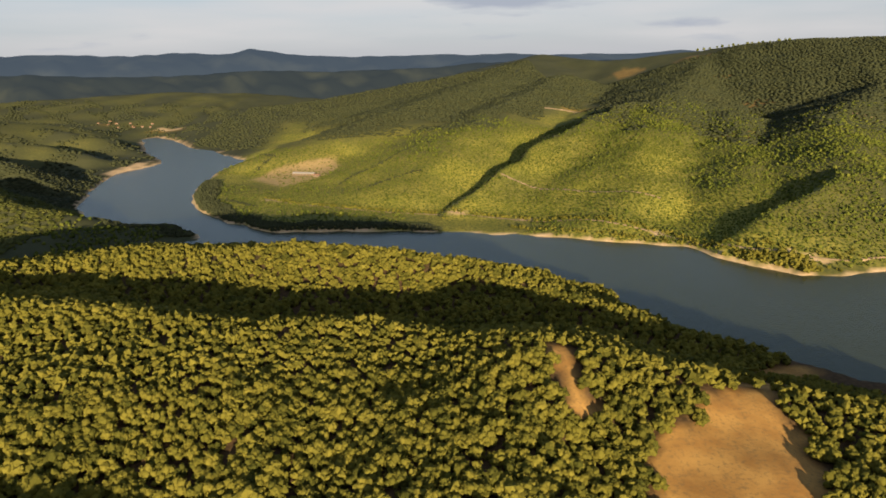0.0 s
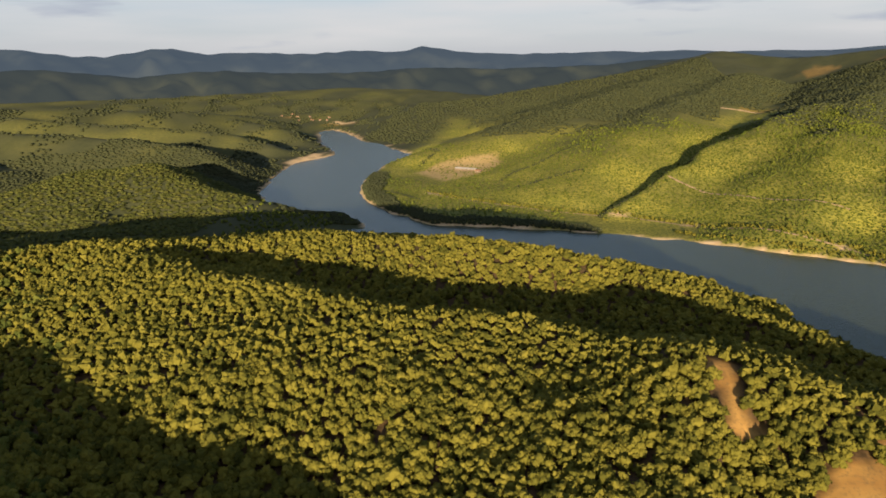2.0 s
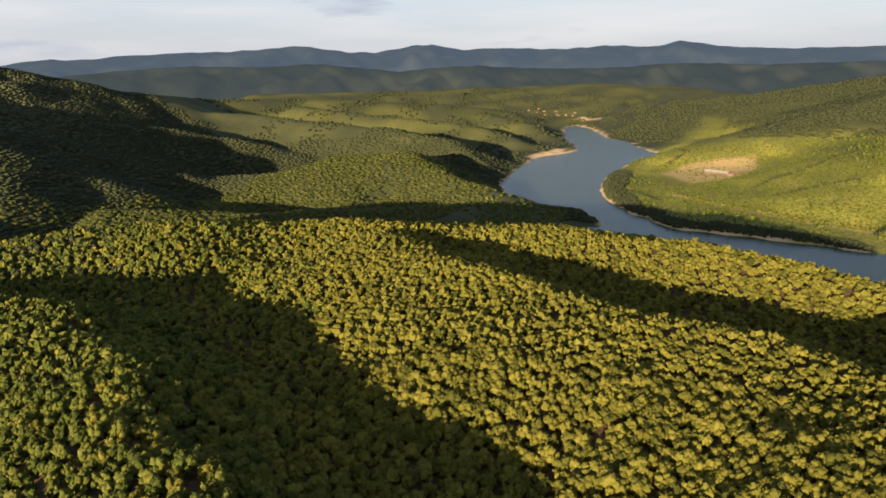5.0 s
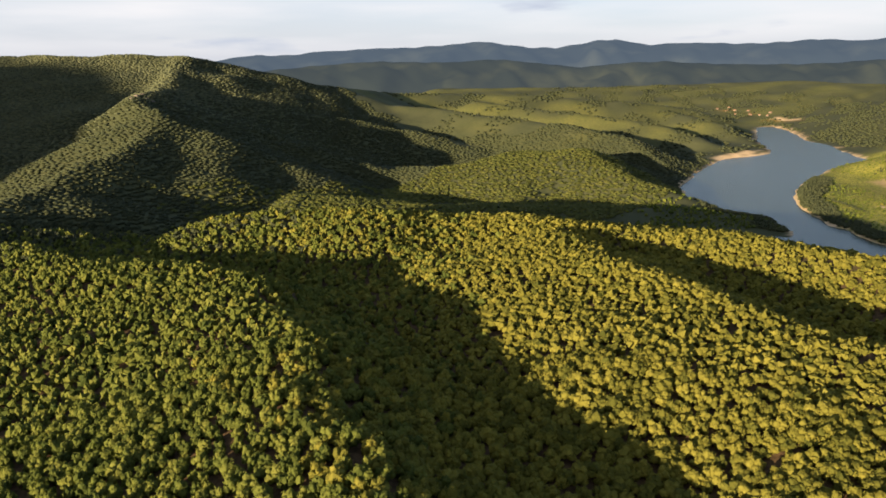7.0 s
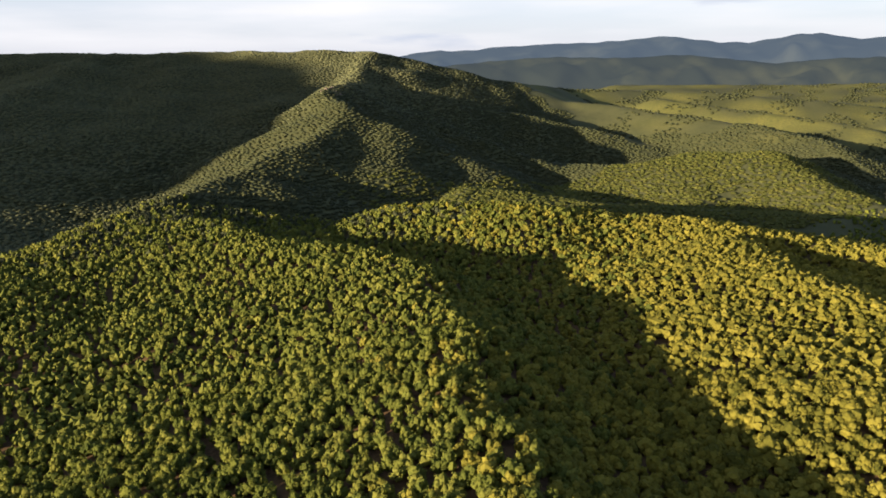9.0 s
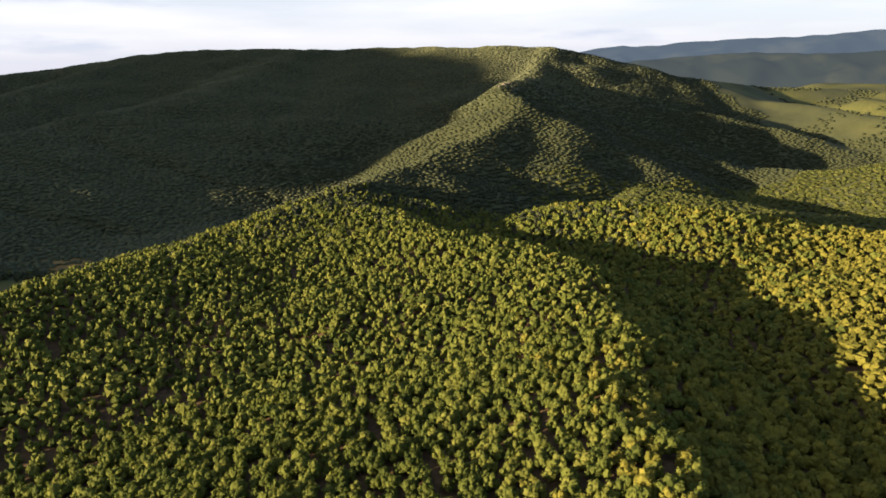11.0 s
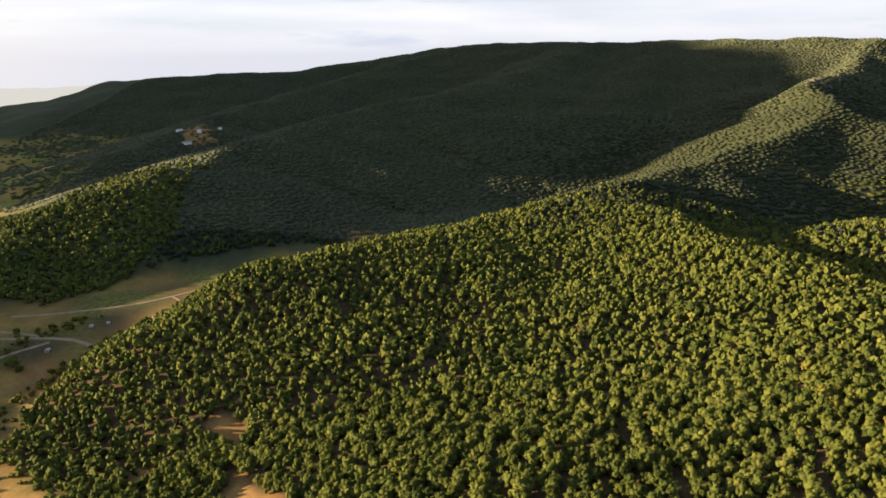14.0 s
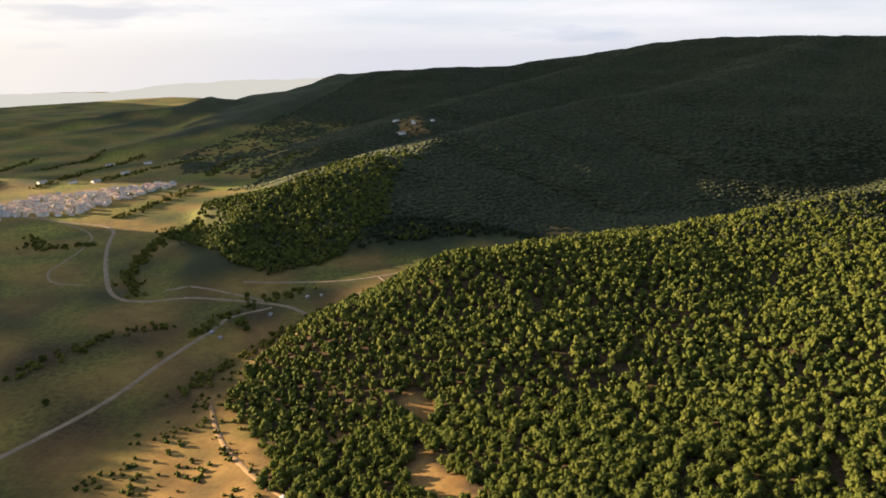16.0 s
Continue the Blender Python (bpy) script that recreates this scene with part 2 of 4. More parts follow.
# each hill: crest points (x, y, height), the fall on its left and right side, the rounding of the crest
HILLS = {
    "near_spur": ([(150, -110, 30), (40, -30, 56), (-60, 44, 69), (-186, 135, 78), (-304, 191, 81), (-440, 222, 79), (-526, 213, 79), (-640, 150, 77), (-800, 110, 77)], 0.17, 0.42, 12),
    "climbing_ridge": ([(-860, 100, 79), (-937, 170, 84), (-1080, 340, 107), (-1206, 486, 145), (-1336, 480, 178), (-1600, 640, 186), (-1878, 821, 250)],
                       0.80, 0.40, 18),
    "near_dome": ([(-400, -330, 8), (-450, -285, 34), (-530, -228, 62), (-622, -152, 66), (-698, -56, 67), (-799, 41, 75), (-860, 100, 79)], 0.50, 0.10, 24),
    "middle_spur": ([(-400, 510, 76), (-300, 470, 79), (-208, 432, 79), (-140, 440, 69), (-69, 458, 60), (0, 425, 67), (37, 405, 74), (86, 410, 64),
                     (152, 385, 56), (230, 345, 49), (330, 270, 40)], 0.42, 0.15, 12),
    "lake_spur": ([(-690, 340, 78), (-650, 365, 83), (-600, 410, 84), (-532, 500, 75), (-415, 590, 70), (-298, 630, 72),
                   (-168, 660, 68), (-48, 660, 62), (59, 650, 51), (130, 630, 40), (160, 690, 8)], 0.34, 0.25, 16),
    "wooded_point": ([(-900, 560, 45), (-760, 680, 30), (-620, 860, 19), (-500, 980, 13), (-390, 1030, 4)], 0.3, 0.2, 20),
    "knob": ([(-1150, 860, 26), (-960, 920, 40), (-875, 1001, 64), (-773, 1075, 72), (-708, 1070, 62), (-600, 1030, 34)], 0.34, 0.34, 26),
    "left_spur_a": ([(-1600, 1330, 112), (-1200, 1390, 86), (-972, 1394, 72), (-830, 1367, 58), (-738, 1340, 40), (-680, 1310, 14)], 0.45, 0.42, 14),
    "fold_a": ([(-1523, 740, 136), (-1464, 957, 112), (-1403, 1060, 92), (-1250, 1180, 52)], 0.4, 0.4, 16),
    "fold_b": ([(-1264, 500, 160), (-1232, 663, 104), (-1121, 800, 56), (-1040, 860, 28)], 0.4, 0.4, 16),
    "left_spur_b": ([(-1650, 1700, 100), (-1110, 1782, 60), (-986, 1762, 50), (-850, 1715, 26), (-740, 1725, 6)], 0.45, 0.42, 14),
    "left_spur_c": ([(-1500, 2180, 74), (-1204, 2133, 56), (-1048, 2080, 46), (-876, 1960, 26), (-800, 1900, 8)], 0.42, 0.4, 14),
    "left_spur_e": ([(-1812, 1247, 162), (-1900, 1500, 132), (-1821, 1711, 121), (-1570, 1944, 108), (-1355, 2100, 88), (-1214, 2298, 60), (-1130, 2450, 15)], 0.28, 0.32, 22),
    "far_slope": ([(-2500, 2300, 100), (-1962, 2897, 95), (-1500, 3250, 108), (-1273, 3367, 117), (-900, 3450, 100), (-600, 3300, 80)], 0.2, 0.12, 40),
    "far_rise": ([(-900, 2900, 55), (-500, 2700, 95), (-150, 2750, 150), (232, 2900, 205)], 0.2, 0.16, 40),
    "meadow_slope": ([(-440, 1640, 22), (-330, 1800, 50), (-127, 1950, 107), (60, 2250, 150), (232, 2589, 190), (444, 3269, 255)], 0.22, 0.17, 40),
    "west_hump": ([(-60, 1190, 20), (0, 1450, 60), (120, 1800, 112), (260, 2100, 146), (420, 2500, 185)], 0.22, 0.34, 24),
    "ravine_edge": ([(8, 1100, 6), (40, 1165, 18), (117, 1290, 49), (251, 1478, 94), (401, 1672, 131), (518, 1720, 142)], 0.95, 0.22, 4),
    "gully_edge": ([(370, 850, 26), (403, 885, 36), (520, 965, 62), (581, 1026, 76)], 0.75, 0.25, 4),
    "east_hump": ([(250, 1000, 22), (300, 1120, 50), (400, 1400, 98), (518, 1671, 138), (640, 1950, 165), (800, 2250, 205), (965, 2600, 258)], 0.26, 0.34, 30),
    "bald_hump": ([(420, 900, 20), (500, 1130, 66), (567, 1388, 90), (640, 1600, 118)], 0.3, 0.3, 24),
    "east_spur": ([(540, 800, 8), (600, 1000, 70), (650, 1150, 96), (760, 1400, 122), (1043, 1706, 170), (1150, 1950, 225), (1230, 2175, 282)], 0.32, 0.3, 24),
    "east_crest": ([(444, 3269, 255), (650, 2900, 225), (965, 2628, 262), (1113, 2349, 284), (1230, 2175, 285), (1400, 1900, 272), (1900, 1400, 230)], 0.3, 0.3, 30),
    "mountain": ([(-1812, 1247, 160), (-1860, 1077, 205), (-1925, 837, 258), (-2144, 490, 262), (-2290, 205, 262), (-2390, 100, 266),
                  (-2490, -221, 266), (-2638, -575, 222), (-2457, -849, 184), (-2290, -1001, 186), (-2214, -1363, 168), (-2126, -1497, 118),
                  (-2032, -1622, 88), (-1948, -1722, 102), (-1859, -1818, 74), (-1731, -1940, 60), (-1476, -2140, 34), (-1200, -2400, 10)], 0.28, 0.28, 30),
    "valley_spur": ([(-655, -640, 12), (-677, -593, 36), (-753, -578, 58), (-907, -528, 73), (-1136, -521, 88), (-1456, -358, 126),
                     (-1799, -30, 182), (-2200, 150, 258)], 0.26, 0.26, 22),
    "inner_spur": ([(-1150, -90, 16), (-1270, -45, 42), (-1498, 57, 100), (-1691, 173, 145), (-2000, 330, 225)], 0.19, 0.24, 30),
    "upper_spur": ([(-1290, -760, 70), (-1560, -720, 105), (-1900, -600, 150), (-2400, -300, 245)], 0.24, 0.24, 20),
    "plain_fold_a": ([(-1000, -1650, 8), (-1350, -1750, 24), (-1750, -1800, 44)], 0.12, 0.14, 60),
    "plain_fold_b": ([(-1250, -2500, 10), (-1700, -2600, 20), (-2300, -2400, 28)], 0.09, 0.11, 80),
    "plain_fold_c": ([(-1700, -3100, 12), (-2400, -3200, 18), (-3100, -2900, 24)], 0.07, 0.08, 90),
    "outer_hill": ([(-1250, -1420, 22), (-1600, -1350, 62), (-2129, -1310, 150)], 0.16, 0.2, 30),
    # out-of-view hills, added to throw shade on the valley and western mountain
    "added_south_hill": ([(-560, -960, 12), (-440, -915, 50), (-330, -890, 84), (-200, -880, 82), (0, -900, 90), (300, -850, 100), (700, -700, 110)], 0.30, 0.30, 30),
    "added_south_shoulder": ([(-630, -1500, 90), (-590, -1500, 150), (-480, -1500, 165), (-350, -1450, 176), (-250, -1450, 160)], 0.6, 0.6, 16),
    "added_south_range": ([(-2000, -4200, 960), (-1600, -4100, 940), (-1300, -4050, 930), (-1000, -4000, 880), (-700, -3950, 760), (-610, -3900, 400)], 1.6, 1.6, 40),
}


def nearest_on(points, x, y):
    """For each place: its distance from the line, the side (left is +), the line's height there, and how far it lies past an end."""
    best = np.full(x.shape, 1e18)
    side, top, ahead = np.ones(x.shape), np.zeros(x.shape), np.zeros(x.shape)
    last = len(points) - 2
    for i, ((x0, y0, z0), (x1, y1, z1)) in enumerate(zip(points, points[1:])):
        dx, dy = x1 - x0, y1 - y0
        t = np.clip(((x - x0) * dx + (y - y0) * dy) / (dx * dx + dy * dy), 0, 1)
        end = ((t <= 0) & (i == 0)) | ((t >= 1) & (i == last))
        d2 = (x - x0 - t * dx) ** 2 + (y - y0 - t * dy) ** 2
        closer = d2 < best
        best = np.where(closer, d2, best)
        past = ((x - x0 - t * dx) * dx + (y - y0 - t * dy) * dy) / math.hypot(dx, dy)
        ahead = np.where(closer, np.where(end, np.abs(past), 0), ahead)
        side = np.where(closer, np.sign(dx * (y - y0) - dy * (x - x0)), side)
        top = np.where(closer, z0 + t * (z1 - z0), top)
    return np.sqrt(best), side, top, ahead


def from_lake(x, y, outline=LAKE):
    """Metres from an outline: positive outside it."""
    best = np.full(x.shape, 1e18)
    within = np.zeros(x.shape, bool)
    for (x0, y0), (x1, y1) in zip(outline, outline[1:] + outline[:1]):
        dx, dy = x1 - x0, y1 - y0
        t = np.clip(((x - x0) * dx + (y - y0) * dy) / (dx * dx + dy * dy), 0, 1)
        best = np.minimum(best, (x - x0 - t * dx) ** 2 + (y - y0 - t * dy) ** 2)
        if dy:
            within ^= ((y0 > y) != (y1 > y)) & (x < x0 + (y - y0) * dx / dy)
    return np.where(within, -1, 1) * np.sqrt(best)


def waves(x, y, size, seed):
    """Smooth uneven rise and fall between about -1 and 1, of that size in metres."""
    rng = np.random.RandomState(seed)
    total = np.zeros(np.shape(x))
    for _ in range(7):
        a, p, k = rng.uniform(0, 6.283), rng.uniform(0, 6.283), rng.uniform(0.7, 1.5) * 6.283 / size
        total = total + np.sin((x * np.cos(a) + y * np.sin(a)) * k + p)
    return total / 3.2


def land(x, y):
    """Height of the ground."""
    x, y = np.asarray(x, float), np.asarray(y, float)
    wx, wy = x + 9 * waves(x, y, 160, 1), y + 9 * waves(x, y, 160, 2)
    soft = 3.5
    floor = 3 + 3 * waves(x, y, 420, 3) + 22 * np.clip((np.hypot(x, y) - 2600) / 1500, 0, 1) * np.clip((y + 900) / 600, 0, 1)
    total = floor / soft
    for points, left, right, rounding in HILLS.values():
        d, side, top, ahead = nearest_on(points, wx, wy)
        fall = np.where(side > 0, left, right)
        steep = np.maximum(0.4 / fall, 1.0)          # noses fall off more steeply than long flanks
        d = np.sqrt(d * d + (steep * steep - 1) * ahead * ahead)
        z = top - fall * (np.sqrt(d * d + rounding * rounding) - rounding)
        total = np.logaddexp(total, z / soft)
    z = total * soft
    z = z + np.clip((z - 12) / 40, 0, 1) * (np.where(y > 900, 1.8, 3.2) * waves(x, y, 170, 4) + 0.8 * waves(x, y, 62, 5))
    shore = from_lake(x + 4 * waves(x, y, 70, 6), y + 4 * waves(x, y, 70, 7))
    bank = np.where(shore > 0, 0.42 * shore, 0.30 * shore)
    k = 3.0
    h = np.clip(0.5 + 0.5 * (bank - z) / k, 0, 1)
    return np.maximum(bank * (1 - h) + z * h - k * h * (1 - h), -9.0)


# ---------------------------------------------------------------- what grows where
FIELD = [(90, 235), (96, 285), (103, 330), (129, 334), (138, 352), (139, 361), (156, 369), (189, 380), (189, 366), (180, 345), (190, 337), (188, 316), (182, 300), (172, 280), (168, 235)]
SANDY = [(-500, -352), (-400, -356), (-345, -352), (-290, -350), (-215, -330), (-205, -190), (-246, -176), (-262, -222), (-300, -258),
         (-328, -285), (-345, -322), (-400, -340), (-470, -342)]
# the wood's lower edge along the valley, closed round the valley floor
OPEN_VALLEY = [(-840, -205), (-800, -222), (-720, -285), (-640, -325), (-560, -348), (-500, -354), (-400, -342), (-345, -322), (-328, -285), (-300, -258), (-262, -222),
               (-246, -176), (-236, -130), (-150, -120), (0, -170), (100, -600), (-600, -1300), (-1300, -1250), (-720, -720), (-650, -640), (-618, -565), (-604, -518), (-700, -420), (-830, -290)]
CROP = [(-411, 1487), (-387, 1564), (-323, 1634), (-262, 1666), (-238, 1566), (-268, 1458), (-325, 1394)]
# bare spots: middle x, y, half lengths, turn
BARE = [(69, 376, 7, 36, 3), (72, 345, 13, 7, 0), (560, 1400, 20, 16, 0), (613, 1400, 30, 22, 40), (-461, 420, 8, 6, 0), (85, 480, 22, 8, 10),
        (205, 408, 40, 16, 48), (250, 490, 40, 14, 35), (789, 1810, 40, 30, 0), (657, 2595, 60, 50, 0), (843, 2499, 70, 40, 0), (813, 2108, 25, 20, 0),
        (378, 1965, 60, 12, 10), (-297, -144, 26, 9, 30), (-360, -176, 20, 9, 40), (-324, -213, 11, 6, 0), (-282, -121, 16, 8, 30), (-1432, -702, 75, 34, 25), (-979, 2536, 70, 22, 0), (-1200, 2640, 130, 14, 0)]
CLIFFS = [(-752, 1668, 12, 92, -5), (-985, 2562, 46, 14, 0), (19, 1101, 12, 8, 0), (118, 1062, 24, 5, -20), (287, 939, 16, 6, 0), (430, 794, 30, 7, -30), (-840, 2013, 36, 46, 20), (-640, 1985, 40, 8, 30), (-310, 1245, 24, 5, -35)]


def inside(x, y, outline, edge=4.0):
    """1 inside an outline, 0 outside, with an uneven soft edge."""
    d = from_lake(x + 4 * waves(x, y, 26, 11), y + 4 * waves(x, y, 26, 12), outline)
    return np.clip(0.5 - d / edge, 0, 1)


def blob(x, y, cx, cy, rx, ry=0, turn=0):
    """1 inside an uneven oval, 0 outside."""
    ry = ry or rx
    a = radians(turn)
    u = ((x - cx) * math.cos(a) + (y - cy) * math.sin(a)) / rx
    v = (-(x - cx) * math.sin(a) + (y - cy) * math.cos(a)) / ry
    return np.clip((1.15 - np.hypot(u, v) + 0.25 * waves(x, y, rx, 13)) * 4, 0, 1)


def cover(x, y):
    """Meadow, bare earth and sand, each 0 to 1; the rest is wood."""
    z = land(x, y)
    shore = from_lake(x, y)
    sand = np.clip((5.5 + 1.5 * waves(x, y, 60, 21) - shore) / 2, 0, 1) * (y > 740 + 0.0 * x)
    far_bank = np.clip((y - 880 + 0.35 * x) / 60, 0, 1) * np.clip((x + 560) / 80, 0, 1) * np.clip((2700 - y) / 500, 0, 1)
    # meadow colour ends at the sunlit edge; darker ground above imitates cloud shade
    meadow = far_bank * np.clip((np.interp(x, [-300, 0, 450], [64, 92, 128]) + 14 * waves(x, y, 260, 26) - z) / 44, 0.03, 1) * np.clip(0.85 + 0.22 * waves(x, y, 240, 22), 0, 1) * np.clip((640 - x) / 280, 0.2, 1)
    # left hills: meadow colour held back to imitate cloud shade
    meadow = np.maximum(meadow, 0.22 * np.clip((-x - 900) / 100, 0, 1) * np.clip((y - 1250) / 150, 0, 1) * np.clip(0.5 + waves(x, y, 300, 23), 0, 1))
    # fields on the plain round the town, their colour paled to imitate haze
    plain = np.clip((-y - 640 + 0.25 * (x + 700)) / 160, 0, 1) * np.clip((60 + 25 * waves(x, y, 300, 28) - z) / 30, 0, 1) * np.clip((-x - 350) / 200, 0, 1)
    valley = np.clip((14 - z) / 8, 0, 1) * np.clip((-y - 60) / 80, 0, 1) * np.clip((-x - 100) / 80, 0, 1) * np.clip(0.5 - from_lake(x, y, OPEN_VALLEY) / 12, 0, 1)
    meadow = np.maximum(meadow, valley * np.clip(0.26 + 0.26 * waves(x, y, 110, 27), 0.05, 0.55))
    earth = inside(x, y, FIELD)
    earth = np.maximum(earth, inside(x, y, SANDY, 14) * np.clip(0.62 + 0.4 * waves(x, y, 45, 24), 0, 0.9))
    earth = np.maximum(earth, 0.45 * inside(x, y, CROP, 10))
    sand = np.maximum(sand, 0.4 * inside(x, y, CROP, 10))
    meadow = np.maximum(meadow, plain * np.clip(0.55 + 0.4 * waves(x, y, 210, 29), 0.15, 1.0))
    earth = np.maximum(earth, plain * np.clip(0.2 + 0.4 * waves(x, y, 160, 30), 0, 0.6))
    for spot in BARE:
        earth = np.maximum(earth, (0.35 if spot[1] > 900 else 0.72 if spot[1] < 0 else 1.0) * blob(x, y, *spot))
    for spot in CLIFFS:
        sand = np.maximum(sand, 0.9 * blob(x, y, *spot))
    earth = np.maximum(earth, 0.6 * blob(x, y, -870, -200, 70, 30, 40))
    earth = np.maximum(earth, valley * np.clip(0.2 + 0.5 * waves(x, y, 130, 25), 0, 0.5))
    return meadow, earth, sand


# ---------------------------------------------------------------- ground and water
def sheet(name, xs, ys, zs, faces, mat, smooth=True):
    me = bpy.data.meshes.new(name)
    me.vertices.add(len(xs))
    me.vertices.foreach_set("co", np.stack([xs, ys, zs], 1).astype(np.float32).ravel())
    faces = np.asarray(faces, np.int32)
    k = faces.shape[1]
    me.loops.add(faces.size)
    me.loops.foreach_set("vertex_index", faces.ravel())
    me.polygons.add(len(faces))
    me.polygons.foreach_set("loop_start", np.arange(0, faces.size, k, dtype=np.int32))
    me.polygons.foreach_set("use_smooth", np.full(len(faces), smooth))
    me.materials.append(mat)
    me.update(calc_edges=True)
    return new(name, me)


def grid_faces(nx, ny):
    i = (np.arange(ny - 1)[:, None] * nx + np.arange(nx - 1)[None]).ravel()
    return np.stack([i, i + 1, i + nx + 1, i + nx], 1)


GRID = 4850 * np.sinh(2.9 * np.linspace(-1, 1, 421)) / math.sinh(2.9)      # finer towards the middle
HEIGHTS = land(*np.meshgrid(GRID - 150, GRID + 250))


def lie(x, y):
    """Height of the ground sheet, between the points of its grid."""
    x, y = np.asarray(x, float) + 150, np.asarray(y, float) - 250
    i, j = (np.clip(np.searchsorted(GRID, q) - 1, 0, 419) for q in (x, y))
    u, v = (x - GRID[i]) / (GRID[i + 1] - GRID[i]), (y - GRID[j]) / (GRID[j + 1] - GRID[j])
    return (HEIGHTS[j, i] * (1 - u) + HEIGHTS[j, i + 1] * u) * (1 - v) + (HEIGHTS[j + 1, i] * (1 - u) + HEIGHTS[j + 1, i + 1] * u) * v


def build_ground():
    x, y = np.meshgrid(GRID - 150, GRID + 250)
    x, y = x.ravel(), y.ravel()
    ob = sheet("ground", x, y, HEIGHTS.ravel(), grid_faces(421, 421), GROUND)
    litter = np.clip((800 - np.hypot(x, y)) / 200, 0, 1)
    for name, values in zip(("meadow", "earth", "sand", "litter"), (*cover(x, y), litter)):
        ob.data.attributes.new(name, "FLOAT", "POINT").data.foreach_set("value", values.astype(np.float32))
    tagged(ob, "wooded hills with meadows, dry earth and a sandy shore", "ground", kind="structure")
    x, y = np.meshgrid(np.linspace(-1300, 1300, 27), np.linspace(200, 2700, 26))
    water = sheet("water", x.ravel(), y.ravel(), np.zeros(x.size), grid_faces(27, 26), WATER)
    tagged(water, "calm grey-green reservoir water", "lake", kind="structure")


build_ground()


# ---------------------------------------------------------------- woods
OCTA = (np.array([(1, 0, 0), (-1, 0, 0), (0, 1, 0), (0, -1, 0), (0, 0, 1), (0, 0, -1)], float),
        np.array([(0, 2, 4), (2, 1, 4), (1, 3, 4), (3, 0, 4), (2, 0, 5), (1, 2, 5), (3, 1, 5), (0, 3, 5)]))


def icosahedron():
    g = (1 + math.sqrt(5)) / 2
    v = np.array([(-1, g, 0), (1, g, 0), (-1, -g, 0), (1, -g, 0), (0, -1, g), (0, 1, g), (0, -1, -g), (0, 1, -g), (g, 0, -1), (g, 0, 1), (-g, 0, -1), (-g, 0, 1)], float)
    d = np.linalg.norm(v[:, None] - v[None], axis=2)
    near = (d > 0) & (d < 2.1)
    f = [(a, b, c) for a in range(12) for b in range(a + 1, 12) for c in range(b + 1, 12) if near[a, b] and near[b, c] and near[a, c]]
    f = [t if np.dot(np.cross(v[t[1]] - v[t[0]], v[t[2]] - v[t[0]]), v[t[0]]) > 0 else t[::-1] for t in f]
    return v / np.linalg.norm(v[0]), np.array(f)


ICOSA = icosahedron()


def clump_tree(rng, leaves, tall=1.0, lobes=0):
    """A crown one unit in radius, its foot at 0: a core, lumpy boughs round it, and sprays of leaves on the boughs. Corner points and triangles."""
    vs, fs, count = [], [], 0

    def lump(shape, middle, size, rough):
        nonlocal count
        q, _ = np.linalg.qr(rng.normal(size=(3, 3)))
        v = shape[0] * rng.uniform(1 - rough, 1 + rough, (len(shape[0]), 1)) @ q * size + middle
        f = shape[1] if np.linalg.det(q) > 0 else shape[1][:, ::-1]
        vs.append(v)
        fs.append(f + count)
        count += len(v)

    lump(OCTA, (0, 0, 0.85), 0.8 if lobes else 1.15, 0.16)
    if lobes:
        turn = rng.uniform(0, 6.283)
        places = []
        for k in range(lobes):
            # the boughs climb in a spiral from a wide skirt to the top
            f = (k + 0.5) / lobes
            a, ring = turn + k * 2.4, 0.66 * math.sqrt(max(0.0, 1 - f * f)) * rng.uniform(0.85, 1.15)
            places.append((ring * math.cos(a), ring * math.sin(a), 0.55 + 0.95 * f + rng.uniform(-0.08, 0.08)))
            lump(ICOSA if leaves else OCTA, np.array(places[-1]), rng.uniform(0.32, 0.52) * (1.0 if leaves else 1.25), 0.26)
        if leaves:
            i = np.arange(leaves)
            home = np.array(places)[i % lobes]
            out = home - (0, 0, 0.6) + rng.normal(0, 0.35, (leaves, 3)) + (0, 0, 0.15)
            out /= np.linalg.norm(out, axis=1, keepdims=True)
            c = home + out * rng.uniform(0.40, 0.58, (leaves, 1))
            n = out + rng.normal(0, 0.22, (leaves, 3))
            n /= np.linalg.norm(n, axis=1, keepdims=True)
            u = np.cross(n, rng.normal(size=(leaves, 3)))
            u /= np.linalg.norm(u, axis=1, keepdims=True)
            w = np.cross(n, u)
            s = rng.uniform(0.7, 1.2, (leaves, 1)) * 0.15
            corner = [c - u * s - n * s * 0.5, c - w * s * 0.8, c + u * s - n * s * 0.5, c + w * s * 0.8]
            vs.append(np.stack(corner, 1).reshape(-1, 3))
            base = count + 4 * i[:, None]
            fs.append(np.concatenate([base + (0, 1, 3), base + (1, 2, 3)]))
    v = np.concatenate(vs)
    v[:, 2] *= tall
    return v, np.concatenate(fs)


